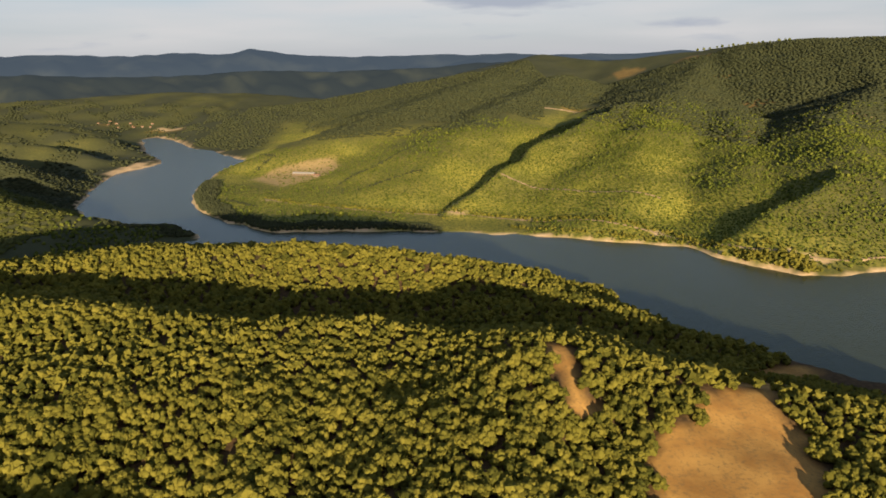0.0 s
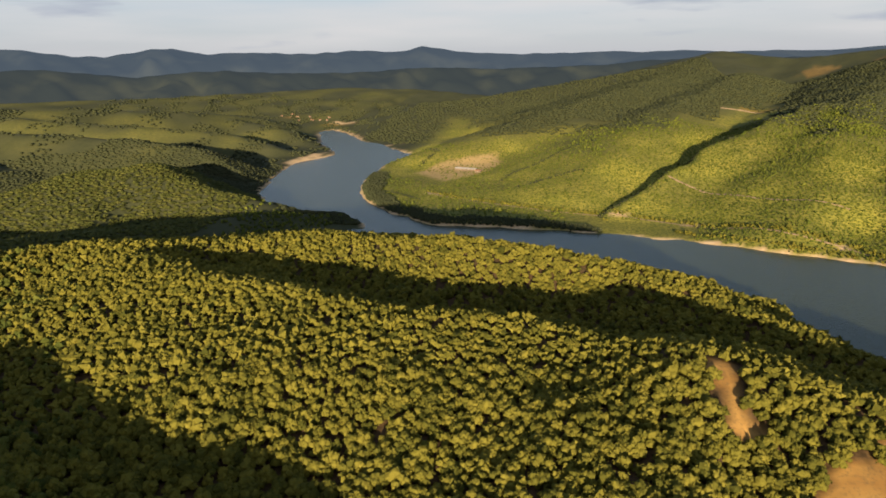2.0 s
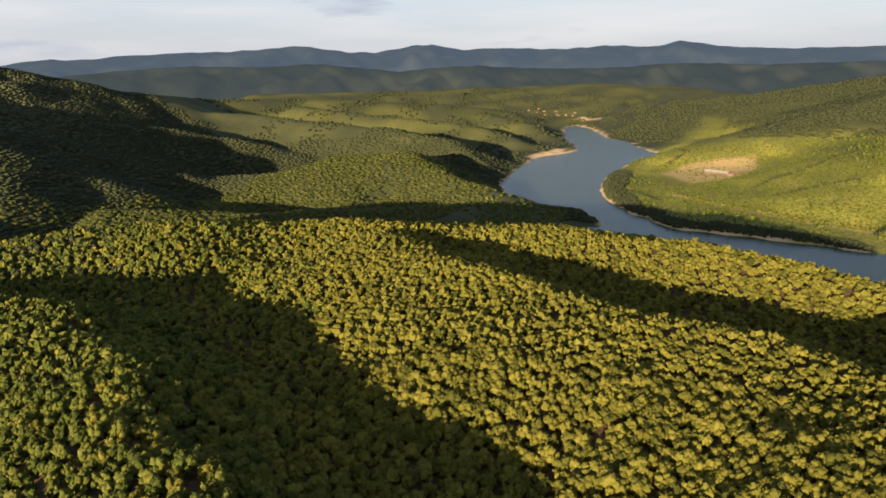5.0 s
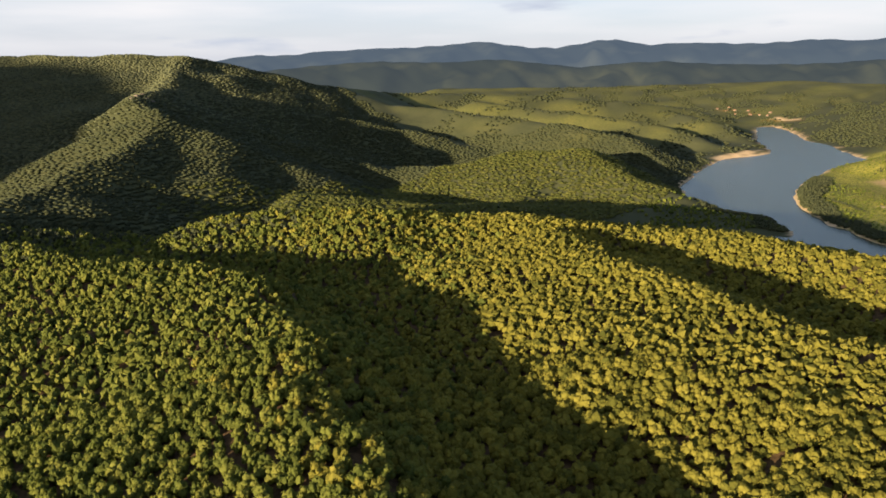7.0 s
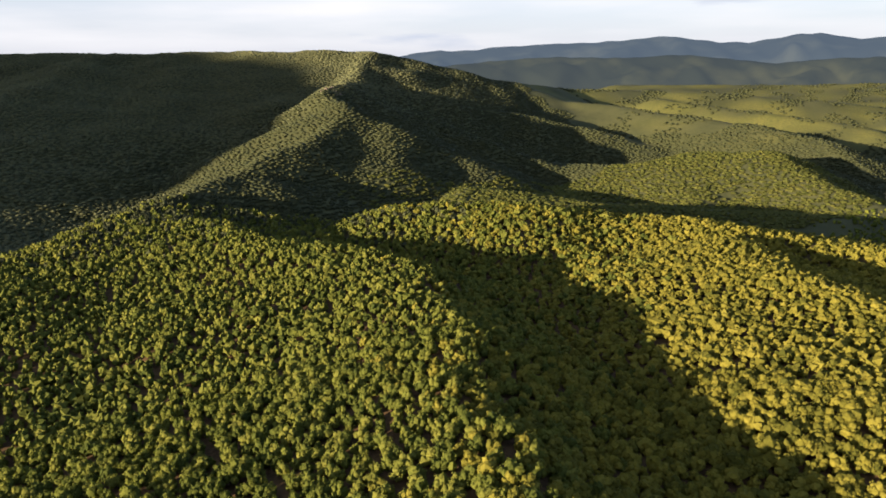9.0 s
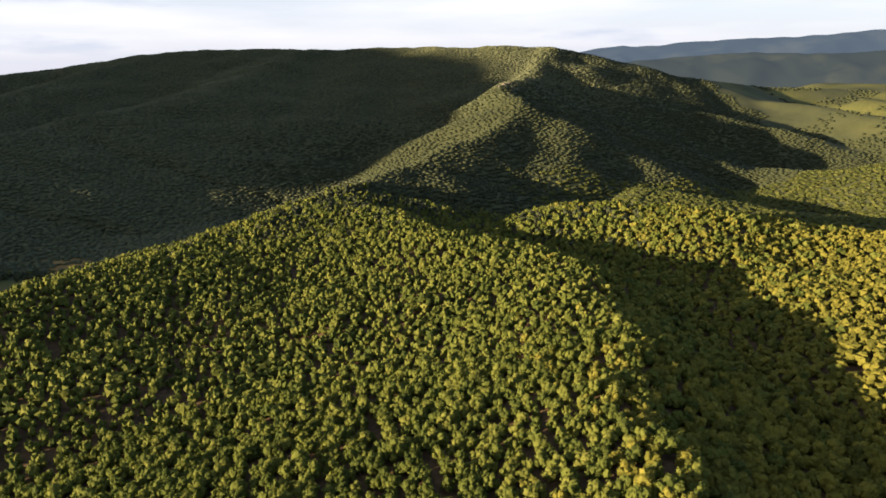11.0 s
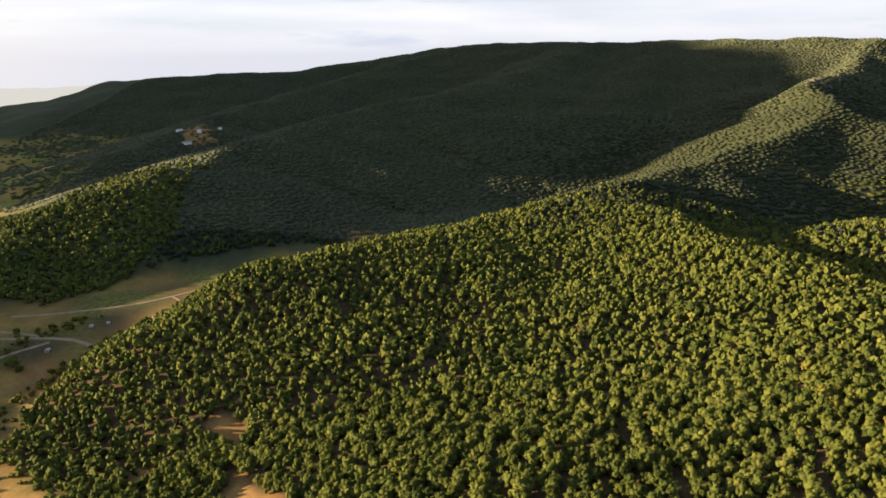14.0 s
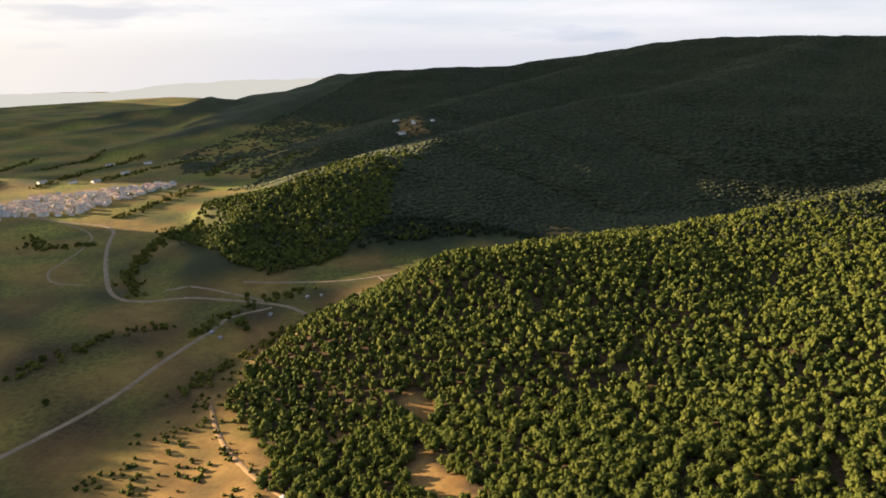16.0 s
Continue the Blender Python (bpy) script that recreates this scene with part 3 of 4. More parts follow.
def plant(name, xs, ys, radius, rng, clumps, mat, label, kinds=14, sink=0.15, squash=1.0, smooth=False, lobes=0):
    """Many crowns joined into one mesh."""
    zs = lie(xs, ys)
    vs, fs, tint, base = [], [], [], 0
    which = rng.randint(0, kinds, len(xs))
    for k in range(kinds):
        pick = which == k
        if not pick.any():
            continue
        v, f = clump_tree(rng, clumps, rng.uniform(0.9, 1.1), lobes)
        a = rng.uniform(0, 6.283, pick.sum())
        r = radius[pick]
        ca, sa = np.cos(a) * r, np.sin(a) * r
        px = v[None, :, 0] * ca[:, None] - v[None, :, 1] * sa[:, None] + xs[pick][:, None]
        py = v[None, :, 0] * sa[:, None] + v[None, :, 1] * ca[:, None] + ys[pick][:, None]
        pz = v[None, :, 2] * ((0.45 * r + 0.55 * radius.mean()) * squash * rng.uniform(0.88, 1.15, len(r)))[:, None] + (zs[pick] - sink * r)[:, None]
        vs.append(np.stack([px.ravel(), py.ravel(), pz.ravel()], 1))
        fs.append((f[None] + (np.arange(len(r)) * len(v))[:, None, None]).reshape(-1, 3) + base)
        tint.append(np.repeat(rng.uniform(0, 1, len(r)), len(v)))
        base += px.size
    v = np.concatenate(vs)
    ob = sheet(name, v[:, 0], v[:, 1], v[:, 2], np.concatenate(fs), mat, smooth=smooth)
    ob.data.attributes.new("tint", "FLOAT", "POINT").data.foreach_set("value", np.concatenate(tint).astype(np.float32))
    return tagged(ob, label, "woodland", kind="stuff")


def scatter(rng, x0, x1, y0, y1, gap):
    """Places on an uneven lattice."""
    x, y = np.meshgrid(np.arange(x0, x1, gap), np.arange(y0, y1, gap * 0.87))
    x = x + (np.arange(x.shape[0]) % 2)[:, None] * gap / 2
    return (x + rng.uniform(-0.44, 0.44, x.shape) * gap).ravel(), (y + rng.uniform(-0.44, 0.44, x.shape) * gap).ravel()


def wooded(x, y, rng):
    """Which of these places carry a tree."""
    meadow, earth, sand = cover(x, y)
    z = land(x, y)
    valley = from_lake(x + 3 * waves(x, y, 22, 34), y + 3 * waves(x, y, 22, 35), OPEN_VALLEY) < 0
    return (z > 1.6) & (rng.uniform(size=x.shape) > np.maximum(earth * 1.4, sand)) & (rng.uniform(size=x.shape) > 0.04) & ~valley


SPUR_WOOD = [(-668, -652), (-628, -590), (-592, -520), (-600, -470), (-680, -430), (-790, -425), (-900, -470), (-1100, -490), (-1100, -640), (-900, -690), (-790, -735), (-700, -725)]
OAK_BOX = (-335, -240, -40, 58)      # the stretch where the oaks stand singly


def build_woods():
    rng = np.random.RandomState(5)
    x, y = scatter(rng, -1000, 420, -420, 1100, 6.9)
    r, yaw = np.hypot(x, y), np.degrees(np.arctan2(-x, y))
    keep = (r < 900) & (((yaw > -50) & (yaw < 165)) | (r < 90))
    x, y, r = x[keep], y[keep], r[keep]
    keep = wooded(x, y, rng)
    x, y, r = x[keep], y[keep], r[keep]
    box = (x > OAK_BOX[0]) & (x < OAK_BOX[1]) & (y > OAK_BOX[2]) & (y < OAK_BOX[3])
    x, y, r = x[~box], y[~box], r[~box]
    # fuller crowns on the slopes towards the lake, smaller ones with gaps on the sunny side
    size = rng.triangular(2.1, 3.4, 4.9, len(x)) * (1 + 0.12 * waves(x, y, 90, 31)) * np.interp(np.degrees(np.arctan2(-x, y)), [35, 75], [1.26, 1.0])
    near = (r < 390) & (r > 215)
    mid = ~near
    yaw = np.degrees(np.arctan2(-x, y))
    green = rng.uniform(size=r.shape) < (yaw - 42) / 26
    gold = near & ~green
    plant("near_wood", x[gold], y[gold], size[gold], rng, 44, LEAF, "dense low yellow-green oak wood in evening sun", squash=0.95, lobes=8)
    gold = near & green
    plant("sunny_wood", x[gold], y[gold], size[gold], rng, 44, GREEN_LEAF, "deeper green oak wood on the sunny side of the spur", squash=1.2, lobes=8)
    # darker leaves up the climb stand in for cloud shade
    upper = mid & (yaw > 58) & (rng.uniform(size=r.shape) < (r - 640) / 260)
    plant("upper_wood", x[upper], y[upper], size[upper], rng, 0, DARK_SHADED_LEAF, "wood where the spur climbs to the hills, cloud shade in its colour", lobes=3)
    mid = mid & ~upper
    gold = mid & ~green
    plant("hillside_wood", x[gold], y[gold], size[gold], rng, 0, LEAF, "dense oak wood over the spurs", squash=0.9, lobes=4)
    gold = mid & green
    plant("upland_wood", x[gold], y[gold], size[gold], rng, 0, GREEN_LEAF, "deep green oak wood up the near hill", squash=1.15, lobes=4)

    # the nose and the valley side of the lower spur
    x, y = scatter(rng, -1110, -575, -770, -380, 6.6)
    nose = (from_lake(x, y, SPUR_WOOD) < 3 * waves(x, y, 30, 37)) & (rng.uniform(size=x.shape) > 0.05) & (rng.uniform(size=x.shape) < (1090 + x) / 400)
    plant("spur_wood", x[nose], y[nose], rng.triangular(2.4, 3.8, 5.6, nose.sum()), rng, 0, GREEN_LEAF, "green wood on the lower spur above the valley", lobes=4)

    # the slopes behind and below
    x, y = scatter(rng, -500, 900, -900, 520, 11)
    r, yaw = np.hypot(x, y), np.degrees(np.arctan2(-x, y))
    keep = ((yaw > 165) | (yaw < -50)) & (r > 90)
    x, y = x[keep], y[keep]
    keep = wooded(x, y, rng)
    plant("south_wood", x[keep], y[keep], rng.uniform(4.4, 6.4, keep.sum()), rng, 0, LEAF, "oak wood on the slopes to the south")

    # beyond the near spurs: unbroken wood to the west, scrub and wood round the lake
    x, y = scatter(rng, -2750, 950, -1250, 1950, 7.6)
    r, yaw = np.hypot(x, y), np.degrees(np.arctan2(-x, y))
    keep = (r >= 900) & (r < np.interp(yaw, [48, 64], [1750, 2800]) + 60 * waves(x, y, 160, 46)) & (yaw > -38) & (yaw < 148) & (rng.uniform(size=r.shape) < np.interp(yaw, [48, 64], [2300, 3300]) / 800 - r / 800)
    x, y, yaw = x[keep], y[keep], yaw[keep]
    meadow, earth, sand = cover(x, y)
    z = land(x, y)
    bank = np.clip((70 - yaw) / 16, 0, 1)
    thick = np.clip(0.55 + 0.6 * waves(x, y, 130, 33), 0.05, 1) * bank + (1 - bank)
    luck = [rng.uniform(size=x.shape) for _ in range(3)]
    thick = np.where((x < -560) & (y < 1500), np.maximum(thick, 0.96), thick)      # close wood on the left bank
    keep = (z > 2) & ((from_lake(x, y, SPUR_WOOD) > 0) | (luck[2] > (1090 + x) / 400)) & (luck[0] > np.maximum(earth, sand)) & (luck[1] > np.where((y > 780) & (x > -560), 0.3, 0) + meadow * 0.9) & (luck[2] < thick) & (from_lake(x, y, OPEN_VALLEY) > 0) & ~((x > -1000) & (y < -690))
    x, y, bank = x[keep], y[keep], bank[keep]
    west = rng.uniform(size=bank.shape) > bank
    # the sunlit ridge gets the darker leaves in place of cloud shade
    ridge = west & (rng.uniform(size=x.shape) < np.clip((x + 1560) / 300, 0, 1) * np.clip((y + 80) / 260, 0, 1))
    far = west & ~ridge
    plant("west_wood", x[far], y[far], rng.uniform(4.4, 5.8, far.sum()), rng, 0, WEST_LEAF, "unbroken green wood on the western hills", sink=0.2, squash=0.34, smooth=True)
    plant("ridge_wood", x[ridge], y[ridge], rng.uniform(4.2, 5.6, ridge.sum()), rng, 0, DARK_SHADED_LEAF, "wood along the climbing ridge, cloud shade in its colour", sink=0.2, squash=0.34, smooth=True)
    # dark wood, shade put into its colour, on the high eastern slopes and the steep bank below the mown field
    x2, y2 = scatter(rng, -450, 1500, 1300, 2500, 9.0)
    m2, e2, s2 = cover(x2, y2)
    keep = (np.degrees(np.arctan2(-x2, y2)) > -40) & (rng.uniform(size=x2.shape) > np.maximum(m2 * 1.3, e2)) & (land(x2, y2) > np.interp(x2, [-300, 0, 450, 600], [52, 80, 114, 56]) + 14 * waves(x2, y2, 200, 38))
    plant("crest_wood", x2[keep], y2[keep], rng.uniform(5.0, 6.6, keep.sum()), rng, 0, DARK_SHADED_LEAF, "dark wood on the high far slopes, cloud shade in its colour", sink=0.1, squash=0.36, smooth=True)
    x2, y2 = scatter(rng, -540, 10, 980, 1480, 4.6)
    d2 = from_lake(x2, y2)
    keep = (d2 > 2.5) & (d2 < 38 + 8 * waves(x2, y2, 60, 36)) & (x2 + 0.55 * (y2 - 1010) < 20) & (land(x2, y2) > 0.8)
    plant("bank_wood", x2[keep], y2[keep], rng.uniform(1.8, 3.4, keep.sum()), rng, 0, DARK_SHADED_LEAF, "bushes on the steep lake bank, darkened to imitate its shade")
    knob = ~west & (x < -560)
    knoll = knob & (x > -985 + 20 * waves(x, y, 90, 39)) & (y < 1150)
    # shade behind the knoll is put into the leaf colour
    fold = knob & ~knoll
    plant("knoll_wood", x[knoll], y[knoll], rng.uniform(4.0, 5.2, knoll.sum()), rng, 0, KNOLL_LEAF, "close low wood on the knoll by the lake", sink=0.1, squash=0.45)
    plant("fold_wood", x[fold], y[fold], rng.uniform(4.2, 5.6, fold.sum()), rng, 0, DARK_SHADED_LEAF, "wood in the folds behind the knoll, shade in its colour", sink=0.2, squash=0.34, smooth=True)
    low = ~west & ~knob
    # far spurs: leaves darkened to imitate broken cloud shade
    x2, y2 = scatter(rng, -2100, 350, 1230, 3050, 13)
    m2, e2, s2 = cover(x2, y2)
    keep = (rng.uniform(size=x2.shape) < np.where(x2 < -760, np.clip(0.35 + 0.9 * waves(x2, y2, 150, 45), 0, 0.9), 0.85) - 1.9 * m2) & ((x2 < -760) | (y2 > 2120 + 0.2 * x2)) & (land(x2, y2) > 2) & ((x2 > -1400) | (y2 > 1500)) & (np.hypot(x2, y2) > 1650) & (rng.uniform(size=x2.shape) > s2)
    plant("far_wood", x2[keep], y2[keep], rng.uniform(4.0, 6.4, keep.sum()), rng, 0, DARK_SHADED_LEAF, "patchy wood on the far spurs of the left bank, cloud shade in its colour", sink=0.2, squash=0.55, smooth=True)
    plant("lake_wood", x[low], y[low], rng.uniform(1.4, 3.4, low.sum()), rng, 0, SCRUB, "low trees round the lake")
    x2, y2 = scatter(rng, -520, 800, 780, 1750, 5.1)
    m2, e2, s2 = cover(x2, y2)
    keep = (np.degrees(np.arctan2(-x2, y2)) > -36) & (land(x2, y2) > 1.5) & (rng.uniform(size=x2.shape) > np.maximum(e2, s2)) & (rng.uniform(size=x2.shape) < 0.35 + 0.5 * np.clip((x2 + 100) / 400, 0, 1))
    plant("far_scrub", x2[keep], y2[keep], rng.uniform(0.9, 2.2, keep.sum()), rng, 0, SCRUB, "low bushes all over the far meadow slopes", squash=0.7)


build_woods()


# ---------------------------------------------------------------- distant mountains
# emission paints the haze of distance over these hills
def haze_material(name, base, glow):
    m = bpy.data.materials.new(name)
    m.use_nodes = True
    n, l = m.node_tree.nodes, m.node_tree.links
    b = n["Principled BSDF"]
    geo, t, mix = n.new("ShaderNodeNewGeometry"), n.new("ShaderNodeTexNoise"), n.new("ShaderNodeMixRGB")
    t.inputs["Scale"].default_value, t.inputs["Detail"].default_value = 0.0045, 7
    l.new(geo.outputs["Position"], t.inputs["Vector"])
    # lighter, warmer patches in the base imitate spots of sun
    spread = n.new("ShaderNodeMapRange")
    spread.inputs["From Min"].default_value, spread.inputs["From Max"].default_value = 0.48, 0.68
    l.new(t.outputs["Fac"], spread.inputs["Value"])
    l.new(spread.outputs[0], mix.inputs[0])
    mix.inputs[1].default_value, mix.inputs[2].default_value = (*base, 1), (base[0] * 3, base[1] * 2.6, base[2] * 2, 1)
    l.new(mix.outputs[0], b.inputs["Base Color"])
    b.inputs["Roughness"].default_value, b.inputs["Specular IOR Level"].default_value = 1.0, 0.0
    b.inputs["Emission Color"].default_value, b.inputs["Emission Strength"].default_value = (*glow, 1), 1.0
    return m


def range_of_hills(name, profile, radius, depth, mat, seed, label, relief=0.5):
    """A far range: profile gives its crest as (yaw, degrees above the level of the eye)."""
    yaw = np.arange(profile[0][0], profile[-1][0], 0.25)
    crest = np.interp(yaw, [p[0] for p in profile], [p[1] for p in profile])
    crest = crest + 0.10 * waves(yaw, 0 * yaw, 7, seed) + 0.035 * waves(yaw, 0 * yaw, 2, seed + 1)
    rows = []
    for k in range(17):
        f = k / 16
        r = radius - depth * (1 - f) + 0.2 * depth * waves(yaw, 0 * yaw + 5 * f, 5, seed + 2) * (1 - f)
        top = 240 + np.tan(np.radians(crest)) * radius
        h = -20 + (top + 20) * (1 - (1 - f) ** 1.6) + relief * (26 * waves(yaw + 6 * f, 6 * f + 0 * yaw, 5, seed + 3) + 12 * waves(yaw - 4 * f, 4 * f + 0 * yaw, 2.2, seed + 4)) * f * (1 - f) * 4
        rows.append((-np.sin(np.radians(yaw)) * r, np.cos(np.radians(yaw)) * r, h))
    r = radius + 150
    rows.append((-np.sin(np.radians(yaw)) * r, np.cos(np.radians(yaw)) * r, 0 * yaw - 20))
    x, y, z = (np.concatenate([row[i] for row in rows]) for i in range(3))
    return tagged(sheet(name, x, y, z, grid_faces(len(yaw), len(rows)), mat), label, "mountains", kind="structure")


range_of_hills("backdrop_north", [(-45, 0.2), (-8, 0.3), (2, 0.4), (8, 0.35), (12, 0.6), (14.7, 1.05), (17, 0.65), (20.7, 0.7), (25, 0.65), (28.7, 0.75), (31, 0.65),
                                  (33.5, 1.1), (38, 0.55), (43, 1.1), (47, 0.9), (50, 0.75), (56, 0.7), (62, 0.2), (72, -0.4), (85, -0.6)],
               4560, 900, haze_material("far_hills_blue_haze", (0.0045, 0.0062, 0.0072), (0.0225, 0.0305, 0.0400)), 41, "far wooded mountains, blue haze painted on as glow", relief=0.8)
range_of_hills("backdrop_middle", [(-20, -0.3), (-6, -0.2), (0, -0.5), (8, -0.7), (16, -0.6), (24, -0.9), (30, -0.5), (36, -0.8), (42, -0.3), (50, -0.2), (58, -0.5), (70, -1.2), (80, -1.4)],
               3950, 500, haze_material("middle_hills_haze", (0.0060, 0.0078, 0.0060), (0.0135, 0.0172, 0.0195)), 53, "wooded hills beyond the valley, blue-green haze painted on as glow", relief=0.7)
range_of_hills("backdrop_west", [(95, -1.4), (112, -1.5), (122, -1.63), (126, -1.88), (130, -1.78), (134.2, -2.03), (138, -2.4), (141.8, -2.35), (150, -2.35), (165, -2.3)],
               4560, 500, haze_material("far_hills_pale_haze", (0.002, 0.002, 0.002), (0.160, 0.156, 0.136)), 47, "distant hills, pale evening haze painted on as glow", relief=0.2)


# ---------------------------------------------------------------- roads
def road(name, points, width, label, mat=DIRT, lift=0.15):
    """A track laid along the ground through these places."""
    p = np.array(points, float)
    for _ in range(3):
        q = np.empty((len(p) * 2, 2))
        q[0::2], q[1::2] = p, p
        q[1:-1:2] = p[:-1] * 0.75 + p[1:] * 0.25
        q[2:-1:2] = p[:-1] * 0.25 + p[1:] * 0.75
        p = q
    seg = np.hypot(*np.diff(p, axis=0).T)
    keep = np.concatenate([[True], seg > 0.05])
    p = p[keep]
    s = np.concatenate([[0], np.cumsum(np.hypot(*np.diff(p, axis=0).T))])
    u = np.arange(0, s[-1], 3.0)
    x, y = np.interp(u, s, p[:, 0]), np.interp(u, s, p[:, 1])
    dx, dy = np.gradient(x), np.gradient(y)
    k = np.hypot(dx, dy) + 1e-9
    cols = []
    for i, f in enumerate((-0.5, -0.42, 0, 0.42, 0.5)):
        w = width * f * (1 + 0.15 * waves(u, u * 0 + i, 14, 61))
        cx, cy = x - dy / k * w, y + dx / k * w
        cols.append((cx, cy, lie(cx, cy) + (lift if abs(f) < 0.5 else -0.2)))
    xs, ys, zs = (np.stack([c[i] for c in cols], 1).ravel() for i in range(3))
    return tagged(sheet(name, xs, ys, zs, grid_faces(5, len(u)), mat), label, "road", kind="structure")


road("road_main", [(-704, -1060), (-724, -1010), (-714, -935), (-733, -842), (-632, -755), (-518, -627), (-487, -578), (-490, -544), (-518, -513),
                   (-525, -476), (-535, -421), (-532, -386), (-507, -349)], 5.5, "pale dirt road winding up the valley")
road("road_upper", [(-527, -551), (-544, -521), (-542, -461), (-537, -429)], 4, "dirt track above the valley road")
road("road_valley", [(-572, -485), (-593, -435), (-612, -390), (-639, -357), (-678, -328), (-740, -280)], 4, "dirt track into the side valley")
road("road_yard", [(-639, -357), (-619, -332), (-657, -324)], 3, "short dirt track round a yard")
road("road_loop", [(-714, -935), (-690, -850), (-650, -798), (-568, -750), (-530, -735), (-500, -690), (-512, -650)], 3, "faint dirt track looping through the fields")
road("road_low", [(-526, -414), (-489, -439), (-466, -429), (-398, -421), (-326, -404), (-281, -404), (-200, -410)], 5.0, "dirt track along the valley floor")
road("road_sandy", [(-346, -333), (-310, -296), (-280, -250), (-261, -216), (-250, -180), (-245, -150)], 4, "sandy track along the wood's edge", SANDY_DIRT)
road("road_lake", [(-330, 1260), (-250, 1195), (-117, 1130), (-43, 1108), (10, 1104), (97, 1067), (177, 1020), (242, 958), (302, 937), (328, 886),
                   (372, 830), (421, 795), (494, 790), (560, 800)], 4, "narrow dirt road above the far shore")


road("road_terrace", [(100, 1262), (132, 1238), (184, 1180), (243, 1099), (290, 1070), (330, 1056)], 5, "earth track across the far meadow slope")
road("road_crest", [(250, 1930), (290, 1944), (360, 1952), (400, 1900)], 7, "earth track on the high far slope")
road("road_east", [(740, 1510), (774, 1498), (800, 1430), (830, 1400), (900, 1380)], 7, "reddish earth track round the eastern spur")


# ---------------------------------------------------------------- single oaks at the near slope
def part(name, v, f, mat, parent, label="", smooth=False):
    ob = sheet(name, v[:, 0], v[:, 1], v[:, 2], f, mat, smooth=smooth)
    ob.parent = parent
    return tagged(ob, label)


def tube(points, radii, sides=7):
    """A bent, tapering stem."""
    vs, fs = [], []
    for i, (p, r) in enumerate(zip(points, radii)):
        for k in range(sides):
            a = 6.283 * k / sides
            vs.append((p[0] + r * math.cos(a), p[1] + r * math.sin(a), p[2]))
            if i:
                a0, a1 = (i - 1) * sides + k, (i - 1) * sides + (k + 1) % sides
                fs.append((a0, a1, a1 + sides, a0 + sides))
    return np.array(vs), np.array(fs)


def oak(seed):
    """An oak about one unit in crown radius: trunk with limbs, crown of leaf clumps."""
    rng = np.random.RandomState(seed)
    tree = new("oak_tree")
    v, f = tube([(0, 0, -0.3), (0.03, 0.02, 0.3), (0.0, 0.05, 0.9), (0.05, 0.0, 1.4)], (0.13, 0.09, 0.06, 0.02))
    vs, fs = [v], [f]
    for _ in range(4):
        a, h = rng.uniform(0, 6.283), rng.uniform(0.4, 0.8)
        v2, f2 = tube([(0, 0, h), (0.3 * math.cos(a), 0.3 * math.sin(a), h + 0.25), (0.6 * math.cos(a), 0.6 * math.sin(a), h + 0.6)], (0.05, 0.035, 0.01), 5)
        fs.append(f2 + sum(len(q) for q in vs))
        vs.append(v2)
    part("trunk", np.concatenate(vs), np.concatenate(fs), BARK, tree)
    v, f = clump_tree(rng, 90, rng.uniform(0.95, 1.2), 9)
    part("crown", v, f, SINGLE_LEAF, tree)
    return tagged(tree, "low oak with a lumpy yellow-green crown", "tree", group="oaks on the near slope")


def build_oaks():
    rng = np.random.RandomState(8)
    kinds = [oak(100 + k) for k in range(6)]
    x, y = scatter(rng, *OAK_BOX, 6.9)
    keep = wooded(x, y, rng)
    x, y = x[keep][:300], y[keep][:300]
    z = lie(x, y)
    for i in range(len(x)):
        s = rng.triangular(2.1, 3.4, 4.7)
        m = Matrix.Translation((x[i], y[i], z[i])) @ Matrix.Rotation(rng.uniform(0, 6.283), 4, "Z")
        k = kinds[i % 6]
        ob = k if i < 6 else copy_thing(k, m)
        ob.matrix_basis = m @ Matrix.Diagonal((s, s, s * rng.uniform(0.9, 1.25), 1))


build_oaks()


# ---------------------------------------------------------------- buildings
PLASTER = material("pale_plaster", (0.74, 0.66, 0.56), (0.84, 0.78, 0.69), size=3, fine=0.4, bump=0.2, bump_size=0.1)
TILES = material("red_roof_tiles", (0.46, 0.29, 0.21), (0.62, 0.43, 0.33), size=2, fine=0.3, bump=0.4, bump_size=0.2)
SHEET_ROOF = material("white_sheet_roof", (0.25, 0.24, 0.23), (0.33, 0.32, 0.30), size=4, fine=0.5, roughness=0.5, bump=0.1, bump_size=0.3)
# plaster copy darkened to hold down glare on walls facing the sun
DULL_PLASTER = material("dimmed_plaster", (0.09, 0.07, 0.055), (0.15, 0.12, 0.095), size=3, fine=0.4, bump=0.2, bump_size=0.1)
DARK_GLASS = material("dark_window", (0.02, 0.025, 0.03), (0.05, 0.055, 0.06), size=1, roughness=0.15, bump=0)
DARK_TILES = material("dark_roof_tiles", (0.16, 0.085, 0.055), (0.26, 0.15, 0.10), size=2, fine=0.3, bump=0.4, bump_size=0.2)
WOOD = material("weathered_wood", (0.13, 0.09, 0.06), (0.24, 0.17, 0.11), size=0.6, fine=0.1, bump=0.3, bump_size=0.05)
WHITE_PAINT = material("white_car_paint", (0.76, 0.76, 0.76), (0.84, 0.84, 0.84), size=2, roughness=0.3, bump=0)
RUBBER = material("rubber", (0.02, 0.02, 0.02), (0.04, 0.04, 0.04), size=0.3, bump=0)


def mesh_part(name, bm, mat, parent, label=""):
    me = bpy.data.meshes.new(name)
    bm.normal_update()
    bm.to_mesh(me)
    bm.free()
    me.materials.append(mat)
    ob = new(name, me)
    ob.parent = parent
    return tagged(ob, label)


